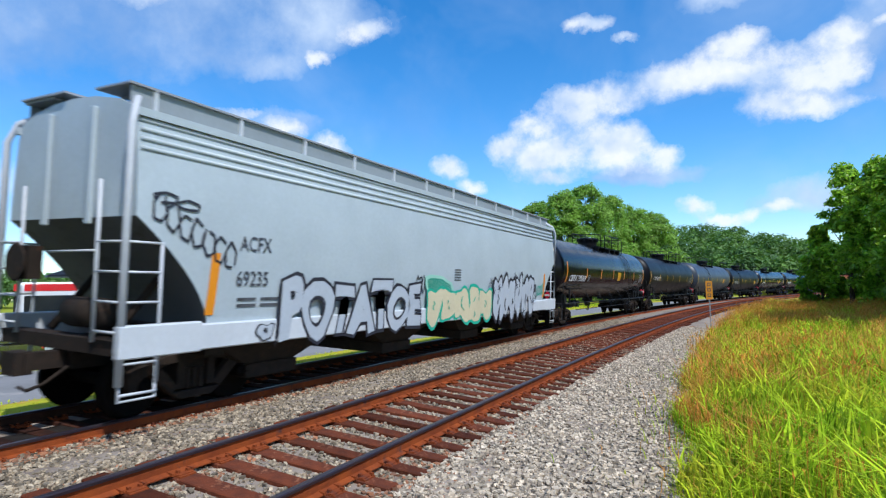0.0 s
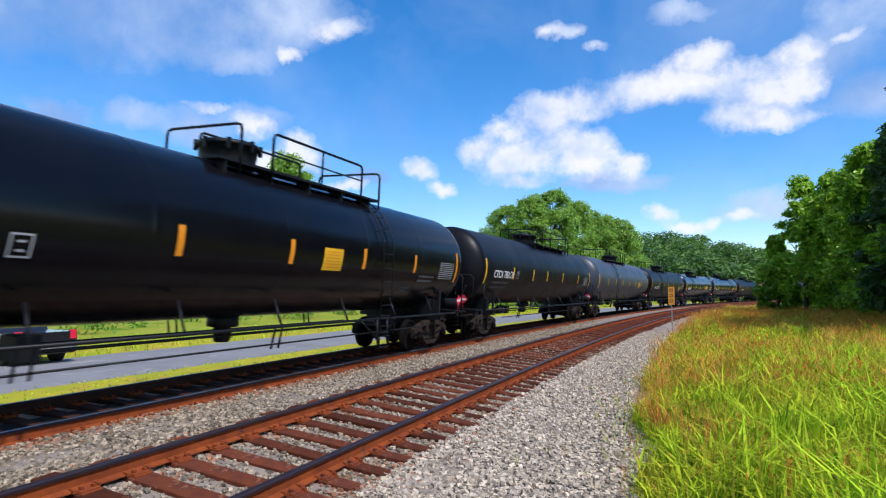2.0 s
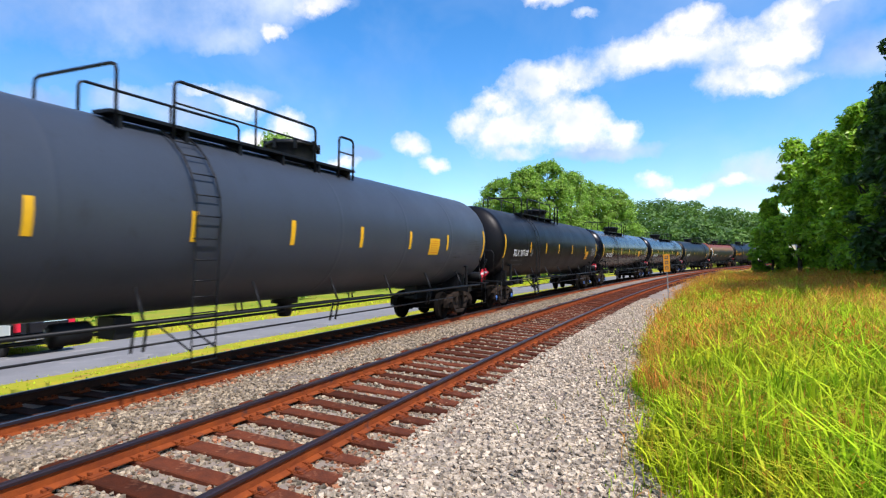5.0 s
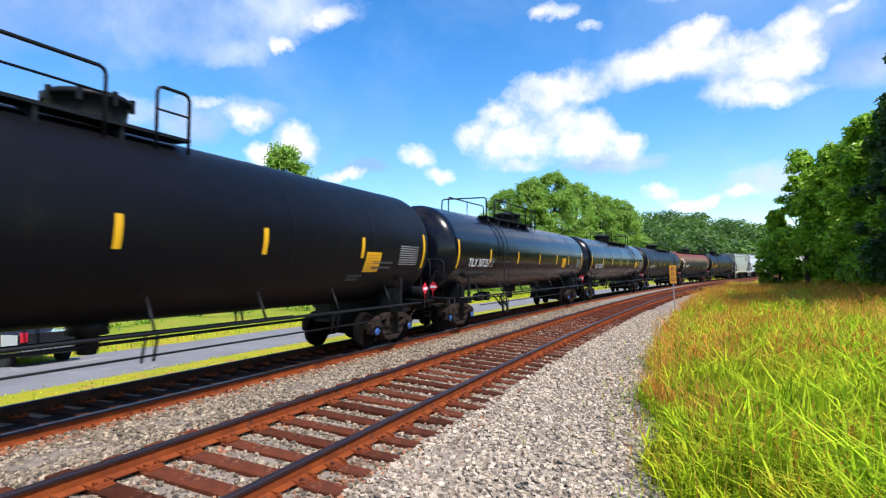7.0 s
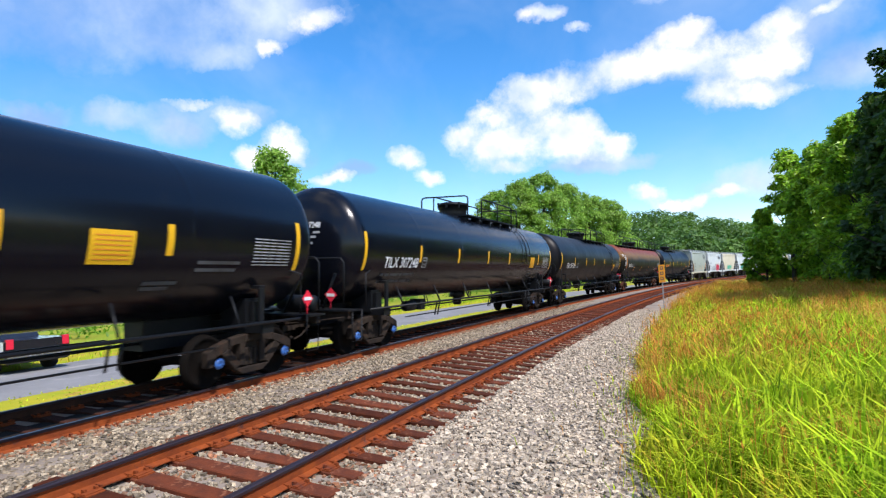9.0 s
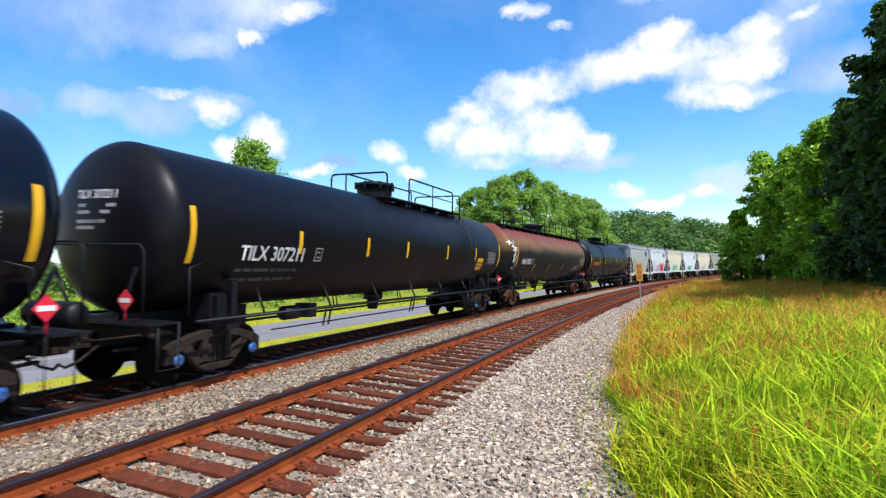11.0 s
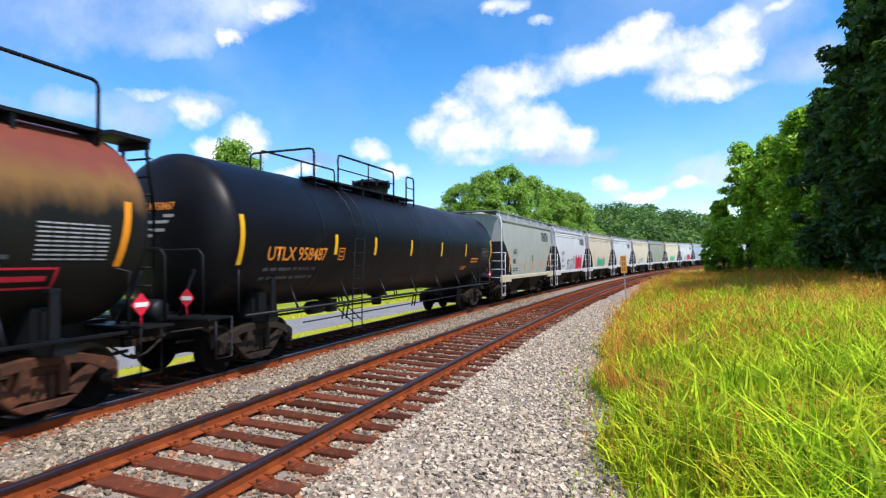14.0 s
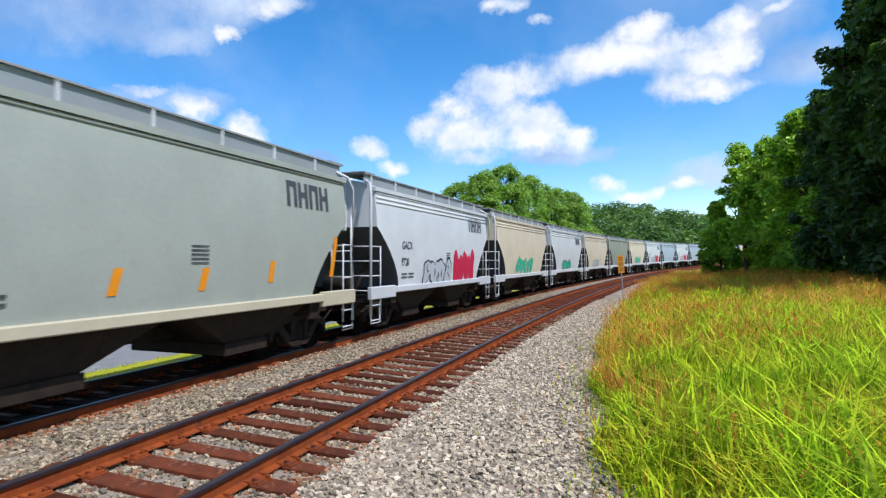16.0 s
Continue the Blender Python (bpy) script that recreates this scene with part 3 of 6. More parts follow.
def build_tank_car(label, length, shell, marks, mark_mat, stripes, text_span, box_at, stripe=YELLOW, cap=None, long_walk=False, side_ladder=None, square=None, square_z=2.16, text_z=2.15, low_stripes=False, radius=1.5, walk_span=(-5.3, 1.0), near_rails=(), far_rails=(), cross_rails=(), dome_at=0.0, side_step=None, gear=None):
    half = length / 2
    side = functools.partial(tank_side, radius=radius)
    car = thing("tank_car", label, "tank car", "tank cars of the train")
    e = half - 0.45
    bm = bmesh.new()
    prof = [(-e - 0.0, 0.02)] + [(-e + 0.62 * (1 - math.sin(a)), radius * math.cos(a)) for a in [radians(d) for d in (88, 78, 66, 54, 42, 30, 18, 8, 0)]]
    for i in range(1, 6):     # weld seams
        yy = -e + 0.62 + (2 * e - 1.24) * i / 6
        prof += [(yy - 0.10, radius), (yy - 0.03, radius), (yy, radius + 0.005), (yy + 0.03, radius), (yy + 0.10, radius)]
    prof.insert(10, (-e + 0.72, radius))
    prof += [(e - 0.72, radius)] + [(-a, r) for a, r in prof[:10][::-1]]
    lathe(bm, prof, "y", 64, Matrix.Translation((0, 0, TANK_Z)))
    part("tank", bm, shell, car)
    # underframe: stub sills, bolsters with saddles, draft gear
    for s in (-1, 1):
        bm = bmesh.new()
        box(bm, -0.22, 0.22, min(s * (half - 0.55), s * (half - 3.9)), max(s * (half - 0.55), s * (half - 3.9)), 0.72, 1.22)
        box(bm, -1.42, 1.42, s * (half - 2.2) - 0.16, s * (half - 2.2) + 0.16, 0.92, 1.12)
        for x in (-1, 1):
            box(bm, x * 1.12 - 0.04, x * 1.12 + 0.04, s * (half - 2.2) - 0.12, s * (half - 2.2) + 0.12, 1.05, 1.50)
            box(bm, x * 0.75 - 0.3, x * 0.75 + 0.3, s * (half - 2.2) - 0.2, s * (half - 2.2) + 0.2, 1.0, 1.55)
        part("bolster", bm, PIPE, car)
        for x in (-1, 1):       # bent jacking posts up to the tank's flank
            bm = bmesh.new()
            a, b = sorted((x * 1.30, x * 1.36))
            box(bm, a, b, s * (half - 2.3) - 0.06, s * (half - 2.3) + 0.06, 1.12, 1.74)
            box(bm, min(a, x * 1.12), max(b, x * 1.12), s * (half - 2.3) - 0.07, s * (half - 2.3) + 0.07, 1.74, 1.80)
            bmesh.ops.bevel(bm, geom=bm.edges[:], offset=0.008, segments=1, affect="EDGES")
            part("jacking_post", bm, PIPE, car)
        bm = bmesh.new()
        box(bm, -1.45, 1.45, min(s * (half - 0.95), s * (half - 0.38)), max(s * (half - 0.95), s * (half - 0.38)), 1.12, 1.16)
        for x in (-1.1, -0.4, 0.4, 1.1):
            box(bm, x - 0.03, x + 0.03, min(s * (half - 0.9), s * (half - 0.6)), max(s * (half - 0.9), s * (half - 0.6)), 1.02, 1.12)
        part("end_platform", bm, PIPE, car)
        bm = bmesh.new()
        yy = s * (half - 0.42)
        tube(bm, [(-1.3, yy, 1.2), (-1.3, yy, 2.25), (-1.2, yy, 2.36), (1.2, yy, 2.36), (1.3, yy, 2.25), (1.3, yy, 1.2)], 0.02, 6)
        for x in (-1, 1):
            tube(bm, [(x * 0.55, yy + s * -0.22, 1.15), (x * 0.95, s * (e - 0.12), 2.0)], 0.035, 6)
        tube(bm, [(1.42, s * (half - 0.6), 1.15), (1.42, s * (half - 0.6), 0.42), (1.42, s * (half - 1.0), 0.42), (1.42, s * (half - 1.0), 1.15)], 0.018, 6)
        tube(bm, [(1.40, s * (half - 1.2), 1.2), (1.40, s * (half - 1.2), 2.0), (1.34, s * (half - 1.5), 2.08)], 0.018, 6)
        part("end_rail", bm, PIPE, car)
        build_coupler(car, s * half, s)
        bm = bmesh.new()     # end sill with its brake rods and hanging hose
        a, b = sorted((s * (half - 0.62), s * (half - 0.48)))
        box(bm, -1.38, 1.38, a, b, 0.96, 1.13)
        for x, z in ((-0.7, 0.62), (0.62, 0.70)):
            tube(bm, [(x, s * (half - 0.5), z), (x, s * (half - 3.2), z - 0.12)], 0.03, 6)
        tube(bm, [(-1.3, s * (half - 0.35), 0.98), (0.4, s * (half - 0.30), 0.86), (1.35, s * (half - 0.35), 1.0)], 0.02, 6)
        part("end_sill", bm, IRON, car)
        if s > 0:
            bm = bmesh.new()
            lathe(bm, [(0.25, 0.04), (0.28, 0.16), (0.33, 0.18), (1.17, 0.18), (1.22, 0.16), (1.25, 0.04)], "x", 18, Matrix.Translation((0, half - 0.40, 1.36)))
            part("air_reservoir", bm, PIPE, car, "dark cylindrical air tank")
        bm = bmesh.new()     # diamond placard in its holder: on the leading end's face, on the trailing end's side
        if s < 0:
            spot, turn, flat = (0.95, -half + 0.40, 1.50), pose(0, 0, 0, 0, 45, 0), (0.24, 0.012, 0.24, 1)
        else:
            spot, turn, flat = (1.44, half - 1.02, 1.50), pose(0, 0, 0, 45, 0, 0), (0.012, 0.25, 0.25, 1)
        bmesh.ops.create_cube(bm, size=1, matrix=Matrix.Translation(spot) @ turn @ Matrix.Diagonal(flat))
        tube(bm, [(spot[0] - 0.02, spot[1] + 0.02, 1.18), (spot[0] - 0.02, spot[1] + 0.02, 1.45)], 0.015, 6)
        pl = part("placard", bm, RED, car, "red diamond hazard placard")
        bm = bmesh.new()
        if s < 0:
            box(bm, spot[0] - 0.11, spot[0] + 0.11, spot[1] - 0.012, spot[1] - 0.007, 1.465, 1.535)
        else:
            box(bm, spot[0] + 0.007, spot[0] + 0.012, spot[1] - 0.12, spot[1] + 0.12, 1.465, 1.535)
        part("placard_panel", bm, WHITE, pl)
    wheels = build_truck(car, -half + 2.2, cap, gear) + build_truck(car, half - 2.2, cap, gear)
    # handrail pipes along both sides under the tank, on brackets
    for x in (-1, 1):
        bm = bmesh.new()
        tube(bm, [(x * 1.46, -half + 1.3, 1.12), (x * 1.46, half - 1.3, 1.12)], 0.03, 6)
        tube(bm, [(x * 1.30, -half + 3.4, 0.78), (x * 1.30, half - 3.4, 0.78)], 0.018, 6)
        n = 7
        for i in range(n):
            yy = (-half + 3.0) + (2 * half - 6.0) * i / (n - 1)
            tube(bm, [(x * 1.46, yy, 1.12), (x * 1.20, yy + 0.05, 1.62)], 0.024, 6)
            if i % 2:
                for q in (-0.1, 0.1):
                    tube(bm, [(x * 1.40, yy + q, 1.12), (x * 1.32, yy + q, 0.70)], 0.022, 6)
        part("side_rail", bm, PIPE, car)
    bm = bmesh.new()     # bottom outlet and brake gear
    lathe(bm, [(0.72, 0.14), (0.80, 0.17), (1.0, 0.17), (1.02, 0.30), (1.25, 0.30)], "z", 16)
    lathe(bm, [(-half + 4.6, 0.05), (-half + 4.65, 0.16), (-half + 5.15, 0.16), (-half + 5.2, 0.05)], "y", 16, Matrix.Translation((0.6, 0, 0.98)))
    box(bm, 0.3, 0.7, -half + 5.5, -half + 5.8, 0.82, 1.15)
    tube(bm, [(0.1, -half + 3, 0.85), (0.1, half - 3, 0.85)], 0.03, 6)
    part("outlet_valve", bm, PIPE, car)
    # manway, walkway and rails on top
    top = TANK_Z + radius
    bm = bmesh.new()
    lathe(bm, [(top - 0.16, 0.52), (top + 0.10, 0.53), (top + 0.36, 0.56), (top + 0.36, 0.60), (top + 0.42, 0.60), (top + 0.46, 0.54), (top + 0.50, 0.36), (top + 0.51, 0.02)], "z", 24, Matrix.Translation((0, dome_at, 0)))
    for k in range(8):
        a = 2 * math.pi * k / 8
        box(bm, 0.60 * math.cos(a) - 0.03, 0.60 * math.cos(a) + 0.03, dome_at + 0.60 * math.sin(a) - 0.03, dome_at + 0.60 * math.sin(a) + 0.03, top + 0.26, top + 0.47)
    part("manway", bm, PIPE, car, "bolted black manway dome")
    w0, w1 = walk_span
    bm = bmesh.new()
    for x in (-1, 1):
        box(bm, x * 0.58 if x > 0 else -0.95, 0.95 if x > 0 else x * 0.58, w0, w1, top - 0.10, top - 0.05)
        for yy in np.arange(w0 + 0.2, w1, 1.2):
            box(bm, min(x * 0.5, x * 0.92), max(x * 0.5, x * 0.92), yy - 0.03, yy + 0.03, top - 0.32, top - 0.1)
    part("walkway", bm, PIPE, car)
    for x, runs, tall in ((0.95, near_rails, 0.66), (-0.95, far_rails, 0.80)):
        for a, b in runs:
            bm = bmesh.new()
            tube(bm, [(x, a, top - 0.30), (x, a, top + tall - 0.1), (x, a + 0.03, top + tall - 0.03), (x, a + 0.1, top + tall), (x, b - 0.1, top + tall), (x, b - 0.03, top + tall - 0.03), (x, b, top + tall - 0.1), (x, b, top - 0.30)], 0.028, 6)
            k = max(1, int((b - a) / 1.4))
            for i in range(1, k):
                yy = a + (b - a) * i / k
                tube(bm, [(x, yy, top - 0.1), (x, yy, top + tall)], 0.022, 6)
            if x > 0 and not long_walk:
                tube(bm, [(x, a, top + 0.30), (x, b, top + 0.30)], 0.018, 6)
            part("top_rail", bm, PIPE, car)
    for yy in cross_rails:       # hoops across the platform's ends
        bm = bmesh.new()
        z = top + 0.64
        tube(bm, [(-0.95, yy, top - 0.30), (-0.95, yy, z - 0.12), (-0.92, yy, z - 0.03), (-0.82, yy, z), (0.82, yy, z), (0.92, yy, z - 0.03), (0.95, yy, z - 0.12), (0.95, yy, top - 0.30)], 0.028, 6)
        part("top_rail", bm, PIPE, car)
    if side_ladder is not None:
        bm = bmesh.new()
        pts = lambda y: [Vector((radius * math.cos(a) + 0.09, y, TANK_Z + radius * math.sin(a) + 0.02)) for a in [radians(d) for d in (62, 50, 38, 25, 12, 0)]] + [Vector((1.56, y, 1.2)), Vector((1.56, y, 0.45))]
        left, right = pts(side_ladder - 0.24), pts(side_ladder + 0.24)
        tube(bm, left, 0.017, 6)
        tube(bm, right, 0.017, 6)
        for a, b in zip(left, right):
            tube(bm, [a, b], 0.012, 6)
        for z in (2.35, 2.02, 1.7, 1.45, 0.95, 0.70, 0.45):
            tube(bm, [(1.57, side_ladder - 0.24, z), (1.57, side_ladder + 0.24, z)], 0.012, 6)
        for q in (-0.24, 0.24):
            tube(bm, [(1.56, side_ladder + q, 0.62), (1.25, side_ladder + q - 0.45, 1.12)], 0.016, 6)
        part("side_ladder", bm, PIPE, car)
    if side_step is not None:
        bm = bmesh.new()
        for q in (-0.24, 0.24):
            tube(bm, [(1.47, side_step + q, 1.15), (1.52, side_step + q, 0.42)], 0.026, 6)
            tube(bm, [(1.51, side_step + q, 0.60), (1.25, side_step + q - 0.45, 1.12)], 0.016, 6)
        for z in (0.42, 0.78):
            tube(bm, [(1.52, side_step - 0.24, z), (1.52, side_step + 0.24, z)], 0.022, 6)
        part("side_step", bm, PIPE, car)
    # reflective stripes and writing
    for yy in stripes:
        tall = abs(yy) > half - 2.4
        low, high = (2.08, 3.02) if tall else (1.84, 2.20) if low_stripes else (2.30, 2.77)
        bm = bmesh.new()
        plate(bm, side, yy - 0.06, yy + 0.06, low, high, 8, 0.12 if low_stripes else 0.0)
        part("reflector", bm, stripe, car)
    if square is not None:
        marking("yellow_notice", side, [(square - 0.34, square + 0.34, square_z, square_z + 0.47)], YELLOW, car, "yellow inspection notice")
        tagged(marking("notice_lines", lambda y, z: side(y, z, 0.010), [(square - 0.27, square + 0.27, z, z + 0.018, 1) for z in np.arange(square_z + 0.06, square_z + 0.43, 0.065)], ORANGE_MARK, car), kind="stuff")
    dull = ORANGE_MARK if mark_mat is ORANGE_MARK else DULL_MARK
    if marks:
        y0, y1 = text_span
        lettering(marks, 0.40, mark_mat, car, lambda a, b: side(y0 + a, text_z + b * 0.98, 0.014), "painted car number", fit=y1 - y0)
        for z in (text_z - 0.22, text_z - 0.40):      # two lines of small stencilled words
            q = y0
            for w in (0.16, 0.2, 0.42, 0.14, 0.4, 0.16, 0.3):
                if q + w < y1:
                    marking("data_line", side, [(q, q + w, z, z + 0.065, 1)], DULL_MARK, car)
                q += w + 0.07
        yb = box_at - 0.13
        marking("data_box", side, [(yb, yb + 0.025, text_z, text_z + 0.29, 2), (yb + 0.235, yb + 0.26, text_z, text_z + 0.29, 2), (yb, yb + 0.26, text_z + 0.265, text_z + 0.29, 1), (yb, yb + 0.26, text_z, text_z + 0.025, 1), (yb + 0.08, yb + 0.18, text_z + 0.07, text_z + 0.10, 1), (yb + 0.08, yb + 0.18, text_z + 0.18, text_z + 0.21, 1)], GREY_MARK if mark_mat is WHITE_MARK else ORANGE_MARK, car)
        # the number again, small, on the domed end
        def on_end(a, b):
            x, z = -0.30 + a, 3.10 + b
            r = math.hypot(x, z - TANK_Z) / radius
            return Vector((x, -e + 0.62 * (1 - math.sqrt(max(0.0, 1 - r * r))) - 0.015, z))
        lettering(marks, 0.20, mark_mat, car, on_end, "painted car number", fit=0.85)
        for z, w in ((-0.14, 0.8), (-0.25, 0.7), (-0.40, 0.62), (-0.50, 0.4)):
            marking("data_line", on_end, [(0.05, 0.05 + w, z, z + 0.055, 1)], GREY_MARK, car)
    table = GREY_MARK if mark_mat is WHITE_MARK and marks else DULL_MARK
    tagged(marking("data_table", side, [(half - 2.65 + q, half - 2.65 + q + 0.19, z, z + 0.022, 1) for z in np.arange(2.17, 2.66, 0.058) for q in (0, 0.21, 0.42, 0.63, 0.84)], table, car, "grey stencilled test table"), kind="stuff")
    for z, q, w in ((2.18, -0.1, 0.95), (2.06, -0.12, 0.9), (1.86, -1.0, 0.62), (1.78, -1.0, 0.5)):
        marking("stencil_line", side, [(half - 3.8 + q, half - 3.8 + q + w, z, z + 0.055, 1)], dull, car)
    return car, wheels


# ---- covered hoppers ----
SKIRT = paint("grey_skirt_paint", (0.27, 0.30, 0.32), 0.6, (0.22, 0.24, 0.25), 0.6)


def hopper_side(z, wide=1.56):
    """How far the side bulges at the height z."""
    return wide - 0.10 * ((z - 2.5) / 1.5) ** 2


def build_hopper(label, length, body, frame_mat, bays, marks="", number="", wide=1.58, eave=4.05, ribs=3, stripes=(), logo=False, cap=None, far=False):
    half = length / 2
    car = thing("covered_hopper", label, "hopper car", "covered hoppers of the train")
    low, slope, shoulder = (1.28, 1.25, 2.85) if length > 15 else (1.28, 1.45, 3.05)
    end = half - (0.52 if length > 15 else 0.75)

    def bottom(y):
        """Height of the body's lower edge: the end sheets slope inwards."""
        f = min(1.0, max(0.0, (end - abs(y)) / slope))
        return low + (shoulder - low) * (1 - f) ** 0.62 if f < 1 else low

    bm = bmesh.new()
    ysec = [-end, -end + 0.001] + [-end + slope * f for f in (0.08, 0.18, 0.3, 0.42, 0.54, 0.65, 0.75, 0.83, 0.9, 0.95, 0.98, 1.0)]
    ysec += list(np.linspace(-end + slope + 0.8, end - slope - 0.8, 5)) + [-v for v in ysec[::-1]]
    rows_ = []
    nz = 14
    for y in ysec:
        zb = bottom(y)
        side = [(hopper_side(zb + (eave - zb) * i / nz, wide), zb + (eave - zb) * i / nz) for i in range(nz + 1)]
        roof = [(wide - 0.14, eave + 0.10), (wide * 0.68, eave + 0.26), (wide * 0.34, eave + 0.36), (0.0, eave + 0.39)]
        prof = [(0.0, zb)] + side + roof
        full = prof + [(-x, z) for x, z in prof[-2:0:-1]]
        rows_.append([bm.verts.new((x, y, z)) for x, z in full])
    w = len(rows_[0])
    for a, b in zip(rows_, rows_[1:]):
        for j in range(w):
            f = bm.faces.new((a[j], a[(j + 1) % w], b[(j + 1) % w], b[j]))
            f.smooth = True
    bm.faces.new(rows_[0])
    bm.faces.new(rows_[-1])
    bmesh.ops.recalc_face_normals(bm, faces=bm.faces)
    # faces turned down take a darker colour: grime plus their own shade
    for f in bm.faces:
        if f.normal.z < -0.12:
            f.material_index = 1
    shell = part("body", bm, [body, SHADED_GRIME], car)
    shell.data.set_sharp_from_angle(angle=radians(28))
    for s in (-1, 1):       # stiffeners on the end sheets
        for x in (-0.55, 0.55):
            bm = bmesh.new()
            a, b = sorted((s * end, s * (end + 0.07)))
            box(bm, x - 0.06, x + 0.06, a, b, shoulder - 0.1, eave + 0.2)
            bmesh.ops.bevel(bm, geom=bm.edges[:], offset=0.015, segments=1, affect="EDGES")
            part("end_rib", bm, body, car)
    # ribs under the eaves
    bm = bmesh.new()
    for s in (-1, 1):
        for i in range(ribs):
            z = eave - 0.05 - 0.13 * i
            x = s * hopper_side(z, wide)
            tube(bm, [(x, -end + 0.05, z), (x, end - 0.05, z)], 0.035, 6)
        x = s * (hopper_side(eave, wide) + 0.02)
        box(bm, x - 0.05, x + 0.05, -end - 0.05, end + 0.05, eave - 0.01, eave + 0.10)
    part("eave_rib", bm, body, car)
    # side sills
    for s in (-1, 1):
        bm = bmesh.new()
        x = s * (hopper_side(low, wide) + 0.03)
        box(bm, x - 0.07, x + 0.07, -end + 0.9, end - 0.9, 0.98 if length > 15 else 1.18, 1.36)
        for yy in (-1, 1):
            a, b = sorted((yy * (end - 1.1), yy * (half - 0.35)))
            box(bm, x - 0.065, x + 0.075, a, b, 0.96 if length > 15 else 1.06, 1.40)
        bmesh.ops.bevel(bm, geom=bm.edges[:], offset=0.02, segments=1, affect="EDGES")
        part("side_sill", bm, frame_mat, car)
    bm = bmesh.new()
    box(bm, -0.25, 0.25, -half + 0.55, half - 0.55, 0.70, 1.15)
    for s in (-1, 1):
        box(bm, -1.45, 1.45, s * (half - 2.0) - 0.18, s * (half - 2.0) + 0.18, 0.86, 1.15)
        a, b = sorted((s * (half - 0.45), s * (half - 0.75)))
        box(bm, -1.5, 1.5, a, b, 0.98, 1.18)
        for x in (-0.8, 0.8):
            tube(bm, [(x, s * (half - 0.8), 1.2), (x, s * (end - 1.3), 2.5)], 0.06, 6)
    part("centre_sill", bm, IRON, car)
    # discharge bays
    for i in range(bays):
        yc = (i - (bays - 1) / 2) * (2 * (end - slope) + 0.6) / bays
        hw = (2 * (end - slope) + 0.6) / bays / 2
        bm = bmesh.new()
        top_ = [(-1.45, yc - hw), (1.45, yc - hw), (1.45, yc + hw), (-1.45, yc + hw)]
        bot = [(-1.1, yc - 0.55), (1.1, yc - 0.55), (1.1, yc + 0.55), (-1.1, yc + 0.55)]
        a = [bm.verts.new((x, y, low + 0.02)) for x, y in top_]
        b = [bm.verts.new((x, y, 0.55)) for x, y in bot]
        for j in range(4):
            bm.faces.new((a[j], a[(j + 1) % 4], b[(j + 1) % 4], b[j]))
        bm.faces.new(b)
        bm.faces.new(a)
        box(bm, -1.15, 1.15, yc - 0.62, yc + 0.62, 0.34, 0.56)
        bmesh.ops.recalc_face_normals(bm, faces=bm.faces)
        part("discharge_bay", bm, IRON, car)
    wheels = build_truck(car, -half + 2.0, cap) + build_truck(car, half - 2.0, cap)
    for s in (-1, 1):
        build_coupler(car, s * half, s)
        # corner posts, ladders and steps at each end
        bm = bmesh.new()
        yy, yp = s * (half - 0.40), s * (half - 0.85)
        for x in (-1, 1):
            xx = x * (wide - 0.02)
            tube(bm, [(xx, yy, 0.62), (xx, yy, eave - 0.15), (x * (wide - 0.10), yy + s * -0.1, eave + 0.15), (x * 1.0, yp, eave + 0.43)], 0.052 if length > 15 else 0.038, 8)
            tube(bm, [(x * 0.95, yy, 1.15), (x * 0.95, yy, 3.35)], 0.026, 6)
            for z in np.arange(1.30, 2.60, 0.40):
                tube(bm, [(xx, yy, z), (x * 0.95, yy, z)], 0.02, 6)
            tube(bm, [(x * wide, s * (half - 0.92), 0.62), (x * wide, s * (half - 0.92), 2.52)], 0.022, 6)
            for z in np.arange(0.50, 2.55, 0.40):
                tube(bm, [(xx, yy, z), (x * wide, s * (half - 0.92), z)], 0.02, 6)
            tube(bm, [(xx, yy, 0.96), (xx, yy, 0.42), (xx, s * (half - 0.92), 0.42), (xx, s * (half - 0.92), 0.96)], 0.022, 6)
        tube(bm, [(0.95, yy, 2.38), (-0.2, yy, 2.36)], 0.018, 6)
        part("end_ladder", bm, STEEL_WHITE if frame_mat is not IRON else IRON, car, "pale tubular end ladder")
        if s < 0:
            bm = bmesh.new()
            lathe(bm, [(-0.02, 0.26), (0.0, 0.29), (0.02, 0.26), (0.0, 0.23)], "y", 20, Matrix.Translation((-0.85, yy - 0.12, 2.2)))
            part("brake_wheel", bm, IRON, car)
            bm = bmesh.new()
            box(bm, -1.05, -0.65, yy - 0.05, yy + 0.15, 1.95, 2.45)
            part("brake_housing", bm, IRON, car)
            bm = bmesh.new()
            lathe(bm, [(-0.4, 0.05), (-0.38, 0.22), (0.38, 0.22), (0.4, 0.05)], "x", 16, Matrix.Translation((0.35, yy + 0.3, 1.5)))
            part("air_reservoir", bm, IRON, car)
    # roof walk on brackets, and hatches
    for s in (-1, 1):
        bm = bmesh.new()
        for yy in np.arange(-half + 0.9, half - 0.6, 1.55):
            box(bm, *sorted((s * 1.27, s * 1.32)), yy - 0.028, yy + 0.028, eave + 0.06, eave + 0.44)
        tagged(part("walk_bracket", bm, STEEL_WHITE, car), kind="stuff")
    bm = bmesh.new()
    for s in (-1, 1):
        x0, x1 = sorted((s * 0.52, s * 1.32))
        box(bm, x0, x1, -half + 0.5, half - 0.5, eave + 0.445, eave + 0.475)
        for yy in np.arange(-half + 0.9, half - 0.6, 1.55):
            box(bm, x0, x1, yy - 0.025, yy + 0.025, eave + 0.41, eave + 0.444)
